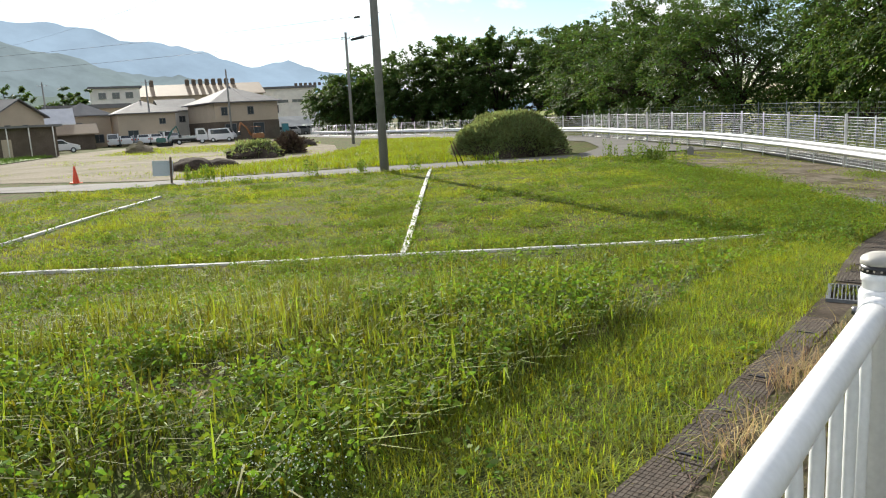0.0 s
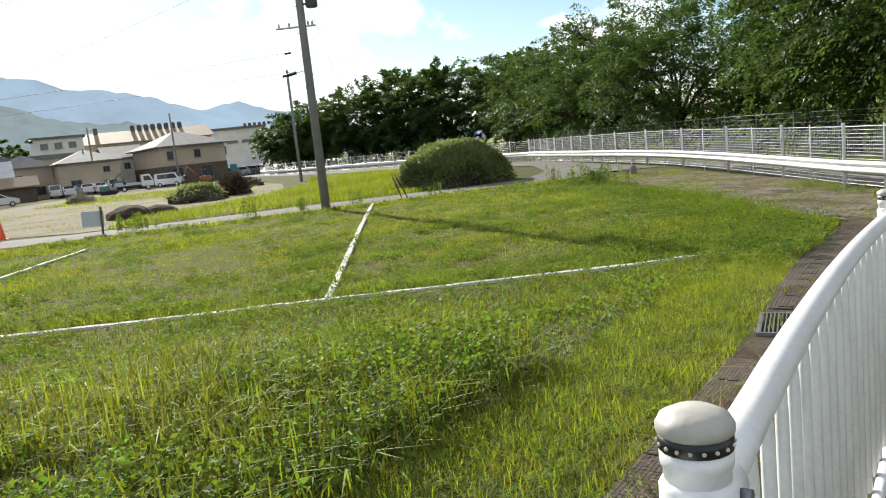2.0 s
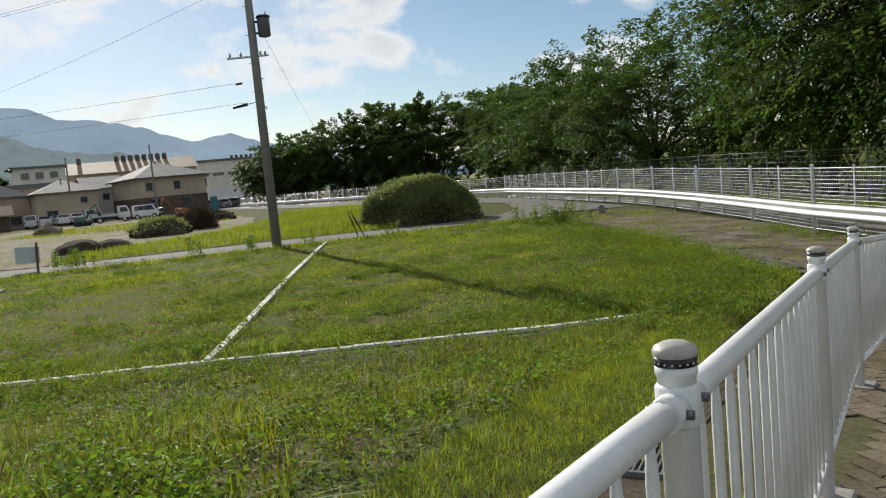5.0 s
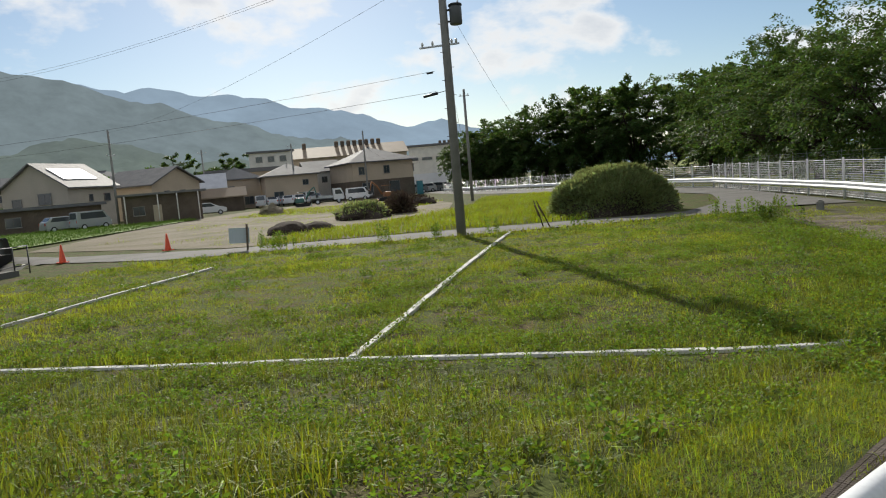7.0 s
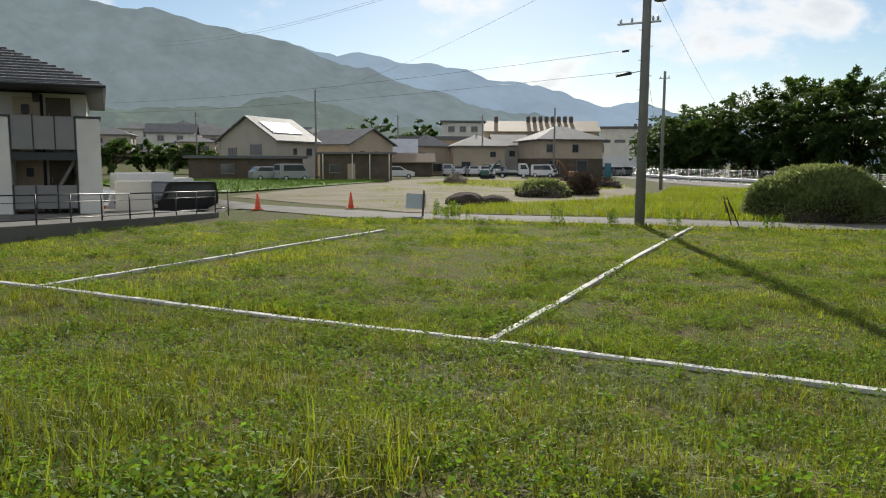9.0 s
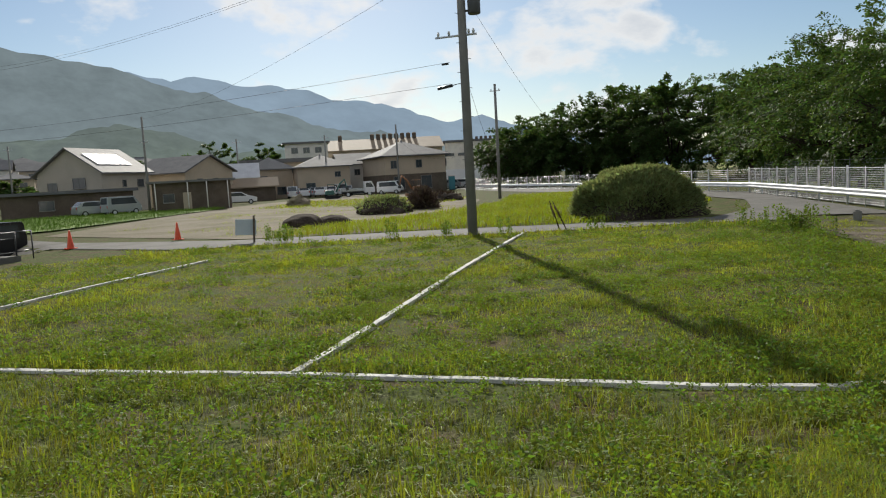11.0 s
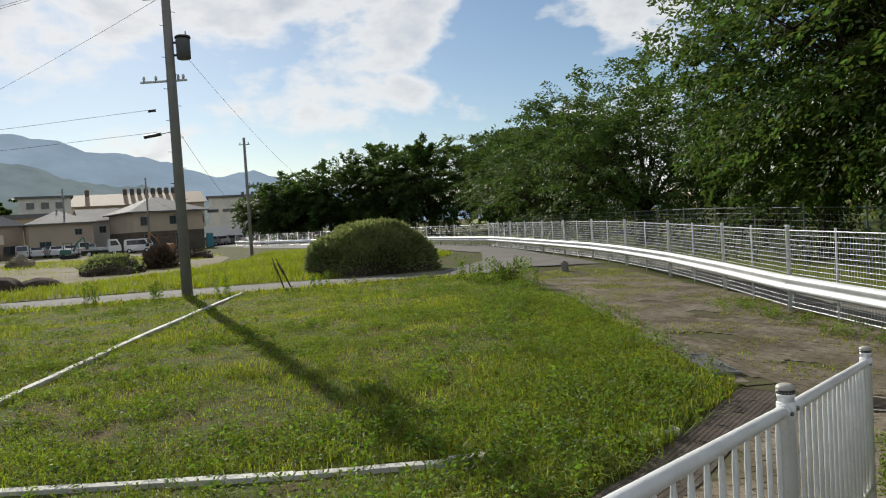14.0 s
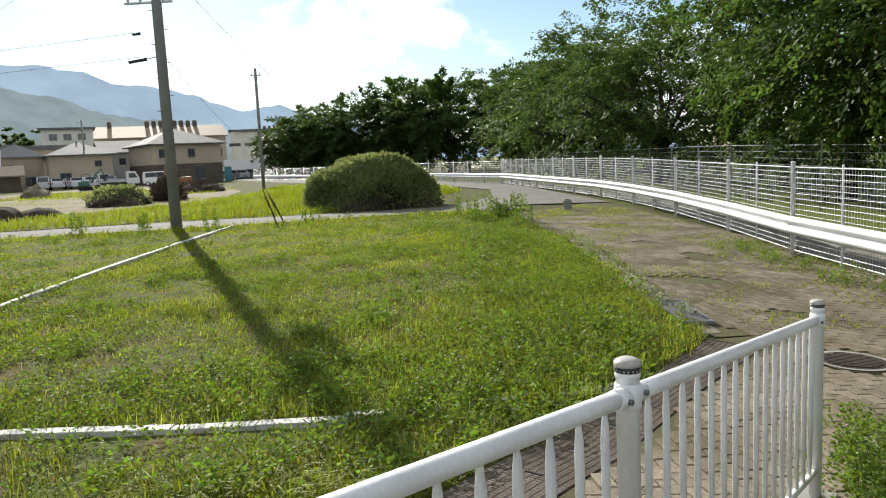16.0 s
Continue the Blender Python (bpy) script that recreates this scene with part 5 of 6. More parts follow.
def leafy(name, x, y, tall, rng, label, per=26, leaf=0.055, mat=None, reach=0.42):
    """Branching broad-leaved weeds: leaves up thin stems."""
    n = len(x)
    k = np.repeat(np.arange(n), per)
    h = (np.asarray(tall) * rng.uniform(0.6, 1.2, n))[k]
    f = rng.uniform(0.15, 1.0, len(k))
    a = rng.uniform(0, 2 * math.pi, len(k))
    r = h * reach * np.sqrt(rng.uniform(0, 1, len(k))) * (1.1 - 0.5 * f)
    c = np.stack([x[k] + np.cos(a) * r, y[k] + np.sin(a) * r, level(x[k], y[k]) + h * f], -1)
    w = np.stack([np.cos(a), np.sin(a), np.full(len(k), 0.25)], -1)
    v, q = leaf_quads(c, w, leaf, leaf * 0.55, rng)
    ob = finish(new(name, quad_mesh(name, v, q)), mat or M_WEED)
    tagged(ob, label, "weeds", kind="stuff")
    return ob


wx, wy = scatter(rng, [(-1.7, -7.0), (-1.35, -9.4), (-1.3, -11.5), (-4, -12.5), (-4.6, -10.2), (-2.6, -6.8)], 3600)
lush = patchy(wx, wy, 0.5, 21.0) + 0.7 * patchy(wx, wy, 1.7, 23.0) + rng.normal(0, 0.12, len(wx))
keep = lush > -0.12
leafy("leafy_weeds", wx[keep], wy[keep], (0.19 + 0.22 * np.clip(lush, 0, 0.8))[keep], rng, "dark green broad-leaved weeds in the rough grass", per=24, leaf=0.036)
wx, wy = clumps(rng, [(-2.1, -0.2, 0.7), (-2.3, 0.7, 0.8), (-3.5, 0.3, 0.7), (-2.6, 1.6, 0.7), (-1.6, -2.2, 0.5), (-2.4, 2.5, 0.5), (-4.0, 3.4, 0.6)], 80, 0.45)
keep = (side_of_edging(wx, wy) < 0.05) | (side_of_edging(wx, wy) > 0.75) | (wx > -2.2)
wx, wy = wx[keep], wy[keep]
leafy("leafy_weeds", wx, wy, 0.24, rng, "dark green leafy weeds over the edging", per=26, leaf=0.034)
wx, wy = scatter(rng, FIELD, 24000)
off = side_of_edging(wx, wy)
right = np.clip(1 - np.abs((wx + 2.2) * 0.75 + (wy - 3.9) * 0.66 + 1.3) / 2.2, 0, 1) * (off < 0)
keep = (np.abs(off - 0.12) > 0.2) & (patchy(wx, wy, 0.9, 33.0) + 0.5 * patchy(wx, wy, 2.6, 35.0) + 0.45 * np.clip(1 - np.abs(off) / 1.5, 0, 1) + 0.5 * right - 0.3 * (off > 0.35) > 0.16)
leafy("leafy_weeds", wx[keep], wy[keep], 0.095, rng, "low broad-leaved weeds in clumps across the plots", per=11, leaf=0.046, reach=0.9)
wx, wy = scatter(rng, FIELD, 5200)
off = side_of_edging(wx, wy)
right = np.clip(1 - np.abs((wx + 2.2) * 0.75 + (wy - 3.9) * 0.66 + 1.2) / 1.8, 0, 1) * (off < 0)
keep = (np.abs(off - 0.16) > 0.3) & (patchy(wx, wy, 0.7, 37.0) + 0.55 * np.clip(1 - np.abs(off) / 1.1, 0, 1) + 0.6 * right - 0.1 * (off > 0.4) > 0.34)
leafy("leafy_weeds", wx[keep], wy[keep], 0.19, rng, "dark taller weed clumps along the edging and the paving", per=30, leaf=0.052, reach=0.62)
wx, wy = clumps(rng, [(-20.0, 6.0, 0.8), (-18.7, 7.2, 0.8), (-17.2, 8.3, 0.7), (-10.4, 12.3, 1.3), (-9.7, 12.2, 1.0), (-11.8, 12.9, 0.8), (-22.6, 3.6, 1.0), (-23.4, 3.4, 0.9), (-15.2, 10.4, 0.6), (-8.6, 11.2, 0.6)], 9, 0.2)
leafy("tall_weeds", wx, wy, 0.62, rng, "tall upright green weeds beside the lane", per=90, leaf=0.06, reach=0.09)
wx, wy = clumps(rng, [(0.30, 0.15, 0.9), (0.42, 0.55, 0.9), (0.22, 0.45, 0.6), (0.25, -0.25, 0.5)], 26, 0.14)
leafy("leafy_weeds", wx, wy, 0.37, rng, "green weeds with white florets at the railing end", per=230, leaf=0.024, reach=0.28)
fx, fy = np.concatenate([wx, rng.normal(-1.25, 0.14, 16)]), np.concatenate([wy, rng.normal(-10.05, 0.14, 16)])
k = np.repeat(np.arange(len(fx)), 22)
c = np.stack([fx[k] + rng.normal(0, 0.06, len(k)), fy[k] + rng.normal(0, 0.06, len(k)), level(fx[k], fy[k]) + np.where(k < len(wx), 0.30, 0.22) + rng.normal(0, 0.03, len(k))], -1)
v, q = leaf_quads(c, np.tile([[0, 0, 1.0]], (len(c), 1)), 0.007, 0.007, rng)
tagged(finish(new("white_flowers", quad_mesh("white_flowers", v, q)), M_FLOWER), "tiny white florets on weeds", "flowers", kind="stuff")

# broken straw and dead blades lying in the rough grass
bx, by = scatter(rng, FIELD, 60000)
keep = (patchy(bx, by, 0.7, 41.0) > -0.05) & (np.hypot(bx + 1, by + 6) < 14)
blades("dead_grass", bx[keep], by[keep], 0.085, 0.006, rng, M_STRAW, "dead straw-coloured blades among the grass", bend=1.0, simple=True)

# lush grass at the corner of the field by the paving
bx, by = scatter(rng, [(-1.7, 2.5), (-1.5, 0.2), (-1.35, -1.6), (-2.6, -2.0), (-3.6, 0.2), (-4.4, 3.0), (-5.0, 7.0), (-3.7, 5.7), (-2.4, 3.9)], 52000)
off = side_of_edging(bx, by)
keep = (patchy(bx, by, 0.9, 51.0) > -0.2) & ((off < -0.05) | (off > 0.6) | (bx > -2.4)) & (np.abs((bx + 2.65) * 0.788 - (by + 0.46) * 0.615) > 0.25)
blades("lush_grass", bx[keep], by[keep], 0.115, 0.007, rng, M_BLADE, "lush green grass at the field corner", bend=1.1)

# low mown strip between the path and the rough grass
bx, by = scatter(rng, [(-0.56, -12.5), (-0.58, -9.0), (-0.63, -7.6), (-0.75, -5.7), (-1.20, -2.4), (-1.39, -0.9), (-2.0, -1.1), (-1.65, -5.2), (-1.45, -7.6), (-1.4, -9.6), (-1.35, -12.5)], 150000)
wide = np.interp(by, [-12.5, -9.6, -7.6, -5, -1.5], [0.8, 0.78, 0.85, 0.8, 0.7])
gap = (np.interp(by, [-12.5, -9.0, -7.6, -5.7, -2.4, -0.9], [-0.56, -0.58, -0.63, -0.75, -1.20, -1.39]) - bx) / wide
pt = patchy(bx, by, 3.0, 71.0)
keep = (rng.uniform(0, 1, len(bx)) < np.clip(0.45 + gap * 3, 0.3, 1) * np.clip(1.1 + pt, 0.5, 1))
blades("mown_grass", bx[keep], by[keep], (0.055 + 0.035 * np.clip(gap, 0, 1) + 0.03 * np.clip(pt, 0, 1))[keep], 0.0068, rng, M_LAWN, "low bright yellow-green grass beside the path", bend=1.5, simple=True)
wx, wy = scatter(rng, [(-0.72, -12), (-0.74, -7.6), (-1.0, -5.0), (-1.35, -1.8), (-2.0, -1.9), (-1.7, -5.0), (-1.5, -7.6), (-1.4, -12)], 2600)
leafy("leafy_weeds", wx, wy, 0.06, rng, "creeping leaves in the low grass strip", per=8, leaf=0.018, reach=0.7)
# long blades standing out of the lush weeds
bx, by = scatter(rng, [(-1.5, -7.0), (-1.35, -9.4), (-1.3, -12.3), (-5, -12.6), (-5.2, -9.0), (-3.6, -5.4)], 16000)
keep = patchy(bx, by, 0.8, 81.0) > -0.15
blades("lush_grass", bx[keep], by[keep], 0.28, 0.008, rng, M_BLADE, "long green grass blades among the weeds")
wx, wy = scatter(rng, [(-1.5, -1.6), (-1.45, 0.1), (-1.75, 2.4), (-2.5, 3.4), (-2.9, 1.4), (-2.5, -0.6), (-2.6, -2.0)], 420)
keep = patchy(wx, wy, 1.0, 91.0) > -0.25
leafy("leafy_weeds", wx[keep], wy[keep], 0.20, rng, "dark green leafy weeds hanging over the path edge", per=34, leaf=0.036)
bx, by = scatter(rng, [(-1.42, -1.6), (-1.42, 0.1), (-1.72, 2.4), (-2.45, 3.4), (-2.9, 1.4), (-2.5, -0.6), (-2.5, -2.0)], 7000)
blades("lush_grass", bx, by, 0.17, 0.008, rng, M_BLADE, "tall green grass tufts at the path edge", bend=1.1)
# weeds along the gutter and the fence foot
wx = np.concatenate([rng.normal(x, 0.12, 5) for x in np.linspace(-1.9, -6.5, 11)])
wy = np.interp(-wx, [1.6, 2.5, 3.85, 5.8, 8.0], [3.1, 4.0, 5.8, 8.35, 10.9]) + rng.normal(0.1, 0.12, len(wx))
leafy("leafy_weeds", wx, wy, 0.22, rng, "upright green weeds beside the gutter", per=30, leaf=0.035, mat=M_SHRUB, reach=0.2)
s_ = rng.uniform(-1.0, 15.0, 300)
d_ = rng.normal(-0.5, 0.2, 300)
leafy("leafy_weeds", FENCE_P[0] + FENCE_D[0] * s_ + FENCE_N[0] * d_, FENCE_P[1] + FENCE_D[1] * s_ + FENCE_N[1] * d_, 0.20, rng, "ragged green weeds along the fence foot", per=24, leaf=0.035)

# leafy weeds crowding both sides of the long edging
wx, wy = scatter(rng, [(-9.5, -6.6), (-2.3, -1.6), (-2.2, 0.6), (-3.2, 1.4), (-9.8, -3.6)], 1500)
off = side_of_edging(wx, wy)
keep = (np.abs(off) > 0.12) & (patchy(wx, wy, 0.7, 95.0) + 0.25 * (wx > -5) > 0.02)
leafy("leafy_weeds", wx[keep], wy[keep], 0.17, rng, "dark leafy weeds crowding the long edging", per=22, leaf=0.034)
wx, wy = scatter(rng, [(-1.7, -3.0), (-1.5, -7.0), (-3.4, -7.0), (-8.5, -9.5), (-8.5, -6.6), (-3.0, -2.4)], 1300)
keep = (patchy(wx, wy, 0.8, 97.0) > -0.05) & (side_of_edging(wx, wy) > 0.25)
leafy("leafy_weeds", wx[keep], wy[keep], 0.15, rng, "small leafy weeds mixed into the rough grass", per=18, leaf=0.042)

# clover-like ground cover in uneven patches over the near plots
cover = np.random.default_rng(77)
wx, wy = scatter(cover, [(-1.75, 2.2), (-1.55, -2.4), (-1.7, -6.5), (-8.5, -9.5), (-11.5, -5.0), (-11.0, 3.0), (-8.2, 9.4), (-5.6, 7.6), (-3.6, 5.2)], 30000)
off = side_of_edging(wx, wy)
rim = np.clip(1 - np.abs((wx + 2.2) * 0.75 + (wy - 3.9) * 0.66 + 0.55) / 1.1, 0, 1) * (off < 0)
rim *= np.clip(0.7 + 1.6 * patchy(wx, wy, 1.6, 121.0), 0, 1.5)
lush = patchy(wx, wy, 0.8, 113.0) + 0.8 * patchy(wx, wy, 2.8, 117.0) + 0.6 * rim + cover.normal(0, 0.1, len(wx))
keep = (lush > 0.12) & (np.abs(off - 0.05) > 0.14) & (np.abs((wx + 2.65) * 0.788 - (wy + 0.46) * 0.615) > 0.2)
leafy("ground_cover", wx[keep], wy[keep], (0.07 + 0.06 * np.clip(lush, 0, 1) + 0.15 * rim)[keep], cover, "bright green leafy ground cover in uneven patches", per=14, leaf=0.028, mat=M_COVER, reach=0.7)

# moss and seedlings in the joints beside the railing
bx, by = scatter(rng, [(-0.95, 2.4), (-0.85, -1.5), (-0.5, -6.5), (0.15, -6.5), (0.7, 2.4)], 16000)
keep = patchy(bx, by, 1.6, 101.0) > 0.12
blades("paving_moss", bx[keep], by[keep], 0.035, 0.008, rng, M_SHORT, "mossy green seedlings in the paving joints", bend=1.4, simple=True)

# weeds over the cleared plot
bx, by = scatter(rng, [(-26.0, 4.0), (-23.8, 7.2), (-26, 14), (-36, 22), (-46, 29), (-60, 36), (-60, 18), (-50, 6), (-38, 1.0)], 26000)
keep = patchy(bx, by, 0.22, 61.0) > 0.08
blades("plot_weeds", bx[keep], by[keep], 0.14, 0.03, rng, M_SHORT, "thin weeds scattered over the dirt plot", simple=True)


# ---- apartment block and ramp ----
apt = thing("apartment_block", None, "two-storey cream apartment block with grey tiled roof", "apartment block")
part("wall", B(-37, -28.3, -21, -7.1, -0.9, 4.25), M_WALL_W, apt)
part("recess_wall", B(-28.3, -28.24, -9.3, -8.5, 0.2, 4.1), M_WALL_T, apt, "tan wall behind the balcony")
for y0, y1 in ((-7.4, -6.7), (-12.4, -9.3)):
    part("pier", B(-28.3, -26.6, y0, y1, -0.6, 3.36, bevel=0.02), M_WALL_W, apt, "cream rendered pier")
    part("coping", B(-28.32, -26.56, y0 - 0.04, y1 + 0.04, 3.36, 3.42), M_DARK, apt)
part("balcony_slab", B(-28.3, -26.7, -9.3, -7.4, 2.0, 2.25), M_DARK, apt, "dark edge of the balcony floor")
for z0, z1 in ((2.35, 3.40), (0.45, 1.20)):
    sc = part("balcony_screen", B(-26.68, -26.62, -9.28, -7.42, z0, z1), M_SCREEN, apt, "grey perforated balcony screen")
    for yy in (-9.28, -8.66, -8.04, -7.46):
        part("screen_post", B(-26.71, -26.60, yy, yy + 0.04, z0 - 0.1, z1 + 0.03), M_DARK, sc)
for yy, z0, z1, w in ((-7.95, 0.3, 2.2, 0.75), (-7.95, 2.4, 4.1, 0.75)):
    d_ = part("entrance_door", B(-28.24, -28.2, yy - w / 2, yy + w / 2, z0, z1), M_WALL_B, apt, "brown flat door")
    part("door_handle", T([(-28.16, yy - 0.28, z0 + 0.95), (-28.16, yy - 0.28, z0 + 1.15)], 0.015, 6), M_GALV, d_)
for yy, zz in ((-9.0, 1.45), (-8.75, 2.1), (-9.05, 3.55), (-8.7, 3.95)):
    part("meter_box", B(-28.24, -28.1, yy, yy + 0.22, zz, zz + 0.3, bevel=0.02), M_DARK, apt)
part("downpipe", T([(-28.2, -8.45, 4.2), (-28.2, -8.45, 0)], 0.045, 8), M_DARK, apt)
bm = new_bm()
st = [bm.verts.new(p) for p in ((-28.0, -8.4, 0.3), (-28.0, -7.5, 1.9), (-28.0, -7.5, 2.1), (-28.0, -8.4, 0.5), (-27.2, -8.4, 0.3), (-27.2, -7.5, 1.9), (-27.2, -7.5, 2.1), (-27.2, -8.4, 0.5))]
for f in ((0, 1, 2, 3), (4, 5, 6, 7), (0, 1, 5, 4), (2, 3, 7, 6)):
    bm.faces.new([st[i] for i in f])
part("stair_flight", bm, M_CONC, apt, "grey concrete stair flight")
bm = new_bm()
x0, x1, y0, y1, ze = -38.0, -26.2, -22.0, -6.55, 4.3
lo = [bm.verts.new(p) for p in ((x0, y0, ze), (x1, y0, ze), (x1, y1, ze), (x0, y1, ze))]
up = [bm.verts.new(p) for p in ((x0, y0, ze + 0.14), (x1, y0, ze + 0.14), (x1, y1, ze + 0.14), (x0, y1, ze + 0.14))]
r0, r1 = bm.verts.new((-32.1, -16.5, 7.0)), bm.verts.new((-32.1, -12.2, 7.0))
bm.faces.new(lo[::-1])
for k in range(4):
    bm.faces.new((lo[k], lo[(k + 1) % 4], up[(k + 1) % 4], up[k]))
bm.faces.new((up[1], up[2], r1, r0)); bm.faces.new((up[2], up[3], r1)); bm.faces.new((up[3], up[0], r0, r1)); bm.faces.new((up[0], up[1], r0))
roof = part("roof", bm, M_ROOF_G, apt, "grey tiled hipped roof")
# courses of tiles on the two slopes in view
for k in range(22):
    f = (k + 0.5) / 22
    a = Vector((x1, y1, ze + 0.15)).lerp(Vector((-32.1, -12.2, 7.01)), f)
    b = Vector((x1, y0, ze + 0.15)).lerp(Vector((-32.1, -16.5, 7.01)), f)
    part("tile_course", T([a, b], 0.045, 5), M_ROOF_G, roof)
    c = Vector((x0, y1, ze + 0.15)).lerp(Vector((-32.1, -12.2, 7.01)), f)
    part("tile_course", T([a, c], 0.045, 5), M_ROOF_G, roof)
part("gutter", T([(x1 + 0.05, y0, ze + 0.05), (x1 + 0.05, y1 + 0.05, ze + 0.05), (x0, y1 + 0.05, ze + 0.05)], 0.06, 8), M_DARK, apt)

apt.location.y = -0.7
RAMP = [Vector((-26.4, -3.75, 0)), Vector((-23.2, -6.6, 0)), Vector((-19.8, -9.6, 0)), Vector((-15.2, -13.6, 0))]
RAMP_Z = [0.22, 0.30, 0.42, 0.6]
bm = new_bm()
rows = []
for p, z in zip(RAMP, RAMP_Z):
    o = Vector((-0.67, -0.74, 0)) * 6.5
    rows.append([bm.verts.new(v) for v in (p + Vector((0, 0, -0.6)), p + Vector((0, 0, z)), p + o + Vector((0, 0, z)), p + o + Vector((0, 0, -0.6)))])
for a, b in zip(rows, rows[1:]):
    for k in range(3):
        bm.faces.new((a[k], a[k + 1], b[k + 1], b[k]))
bm.faces.new(rows[0]); bm.faces.new(rows[-1][::-1])
solid("pavement_ramp", bm, M_ASPHALT, "dark asphalt apron before the apartment block", "ramp", kind="structure")
guard = thing("ramp_railing", None, "black steel railing along the apron edge", "railing")
for (a, za), (b, zb) in zip(zip(RAMP, RAMP_Z), zip(RAMP[1:], RAMP_Z[1:])):
    for h, r in ((0.74, 0.022), (0.12, 0.016), (0.55, 0.01)):
        part("rail", T([a + Vector((-0.1, -0.1, za + h)), b + Vector((-0.1, -0.1, zb + h))], r, 6), M_DARK, guard)
    for k in range(5 if b is RAMP[-1] else 4):
        f = k / 4
        p = a.lerp(b, f) + Vector((-0.1, -0.1, za + (zb - za) * f))
        part("post", T([p, p + Vector((0, 0, 0.76))], 0.022, 6), M_DARK, guard)
p = RAMP[0] + Vector((-0.1, -0.1, 0.22))
for h in (0.74, 0.12):
    part("rail", T([p + Vector((0, 0, h)), p + Vector((-0.75, 0.55, h))], 0.02, 6), M_DARK, guard)
part("post", T([p + Vector((-0.75, 0.55, -0.3)), p + Vector((-0.75, 0.55, 0.76))], 0.022, 6), M_DARK, guard)
solid("garden_wall", B(-28.75, -28.4, -7.0, -5.8, -0.9, 1.28, bevel=0.02), M_WALL_W, "short cream rendered wall beside the apron", "wall")


# ---- vehicles ----
def wheels(t, spots, r):
    for x, y in spots:
        w = part("wheel", T([(x, y - 0.09, r), (x, y + 0.09, r)], r, 14), M_TYRE, t)
        part("rim", T([(x, y - 0.095, r), (x, y + 0.095, r)], r * 0.6, 10), M_GALV, w)


def car(x, y, turn, paint, label, kind="hatch", z=None, group=""):
    """A parked car, nose to +x in its own space."""
    t = thing("parked_car" if kind != "van" else "parked_van", pose(x, y, H(x, y) if z is None else z, 0, 0, turn), label, "car" if kind != "van" else "van", group)
    if kind == "van":
        L, W, sh = 3.4, 1.48, [(-1.7, 0.3), (-1.7, 1.0), (-1.62, 1.75), (1.0, 1.78), (1.42, 1.05), (1.68, 0.95), (1.7, 0.3)]
        gl = [(-1.3, 1.05), (-1.3, 1.62), (0.88, 1.64), (1.22, 1.05)]
    else:
        L, W, sh = 3.9, 1.6, [(-1.95, 0.3), (-1.95, 0.95), (-1.7, 1.05), (-1.35, 1.45), (0.2, 1.48), (0.95, 1.0), (1.8, 0.85), (1.95, 0.6), (1.95, 0.3)]
        gl = [(-1.45, 1.02), (-1.25, 1.38), (0.15, 1.40), (0.75, 1.0)]
    bm = prism(new_bm(), sh, -W / 2, W / 2)
    bmesh.ops.bevel(bm, geom=list(bm.edges), offset=0.06, segments=2, affect="EDGES")
    part("body", bm, paint, t)
    part("side_window", prism(new_bm(), gl, -W / 2 - 0.006, -W / 2 + 0.02), M_GLASS, t)
    part("side_window", prism(new_bm(), gl, W / 2 - 0.02, W / 2 + 0.006), M_GLASS, t)
    f0, f1 = (sh[4], sh[3]) if kind == "van" else (sh[5], sh[4])
    for (a, b), e in (((f0, f1), 1), (((sh[1], sh[2]) if kind == "van" else (sh[2], sh[3])), -1)):
        bm = new_bm()
        d = Vector((b[0] - a[0], 0, b[1] - a[1])); n_ = Vector((d.z, 0, -d.x)).normalized() * e * (1 if e > 0 else 1)
        if n_.x * e < 0:
            n_ = -n_
        q0, q1 = Vector((a[0], 0, a[1])) + d * 0.12, Vector((a[0], 0, a[1])) + d * 0.9
        vs = [bm.verts.new(v) for v in (q0 + n_ * 0.012 + Vector((0, -W * 0.42, 0)), q0 + n_ * 0.012 + Vector((0, W * 0.42, 0)), q1 + n_ * 0.012 + Vector((0, W * 0.38, 0)), q1 + n_ * 0.012 + Vector((0, -W * 0.38, 0)))]
        r = bmesh.ops.extrude_face_region(bm, geom=[bm.faces.new(vs)])
        bmesh.ops.translate(bm, vec=-n_ * 0.03, verts=[g_ for g_ in r["geom"] if isinstance(g_, bmesh.types.BMVert)])
        part("windscreen" if e > 0 else "rear_window", bm, M_GLASS, t)
    wheels(t, [(sx * L * 0.31, sy * (W / 2 - 0.08)) for sx in (-1, 1) for sy in (-1, 1)], 0.29)
    for sy in (-1, 1):
        part("headlight", B(L / 2 - 0.06, L / 2 + 0.015, sy * W * 0.36 - 0.16, sy * W * 0.36 + 0.16, 0.62, 0.8, bevel=0.02), M_LAMP, t)
        part("tail_light", B(-L / 2 - 0.015, -L / 2 + 0.06, sy * W * 0.42 - 0.08, sy * W * 0.42 + 0.08, 0.7, 0.95, bevel=0.02), M_BEAD, t)
    part("bumper", B(L / 2 - 0.08, L / 2 + 0.03, -W * 0.46, W * 0.46, 0.3, 0.5, bevel=0.03), M_DARK, t)
    return t


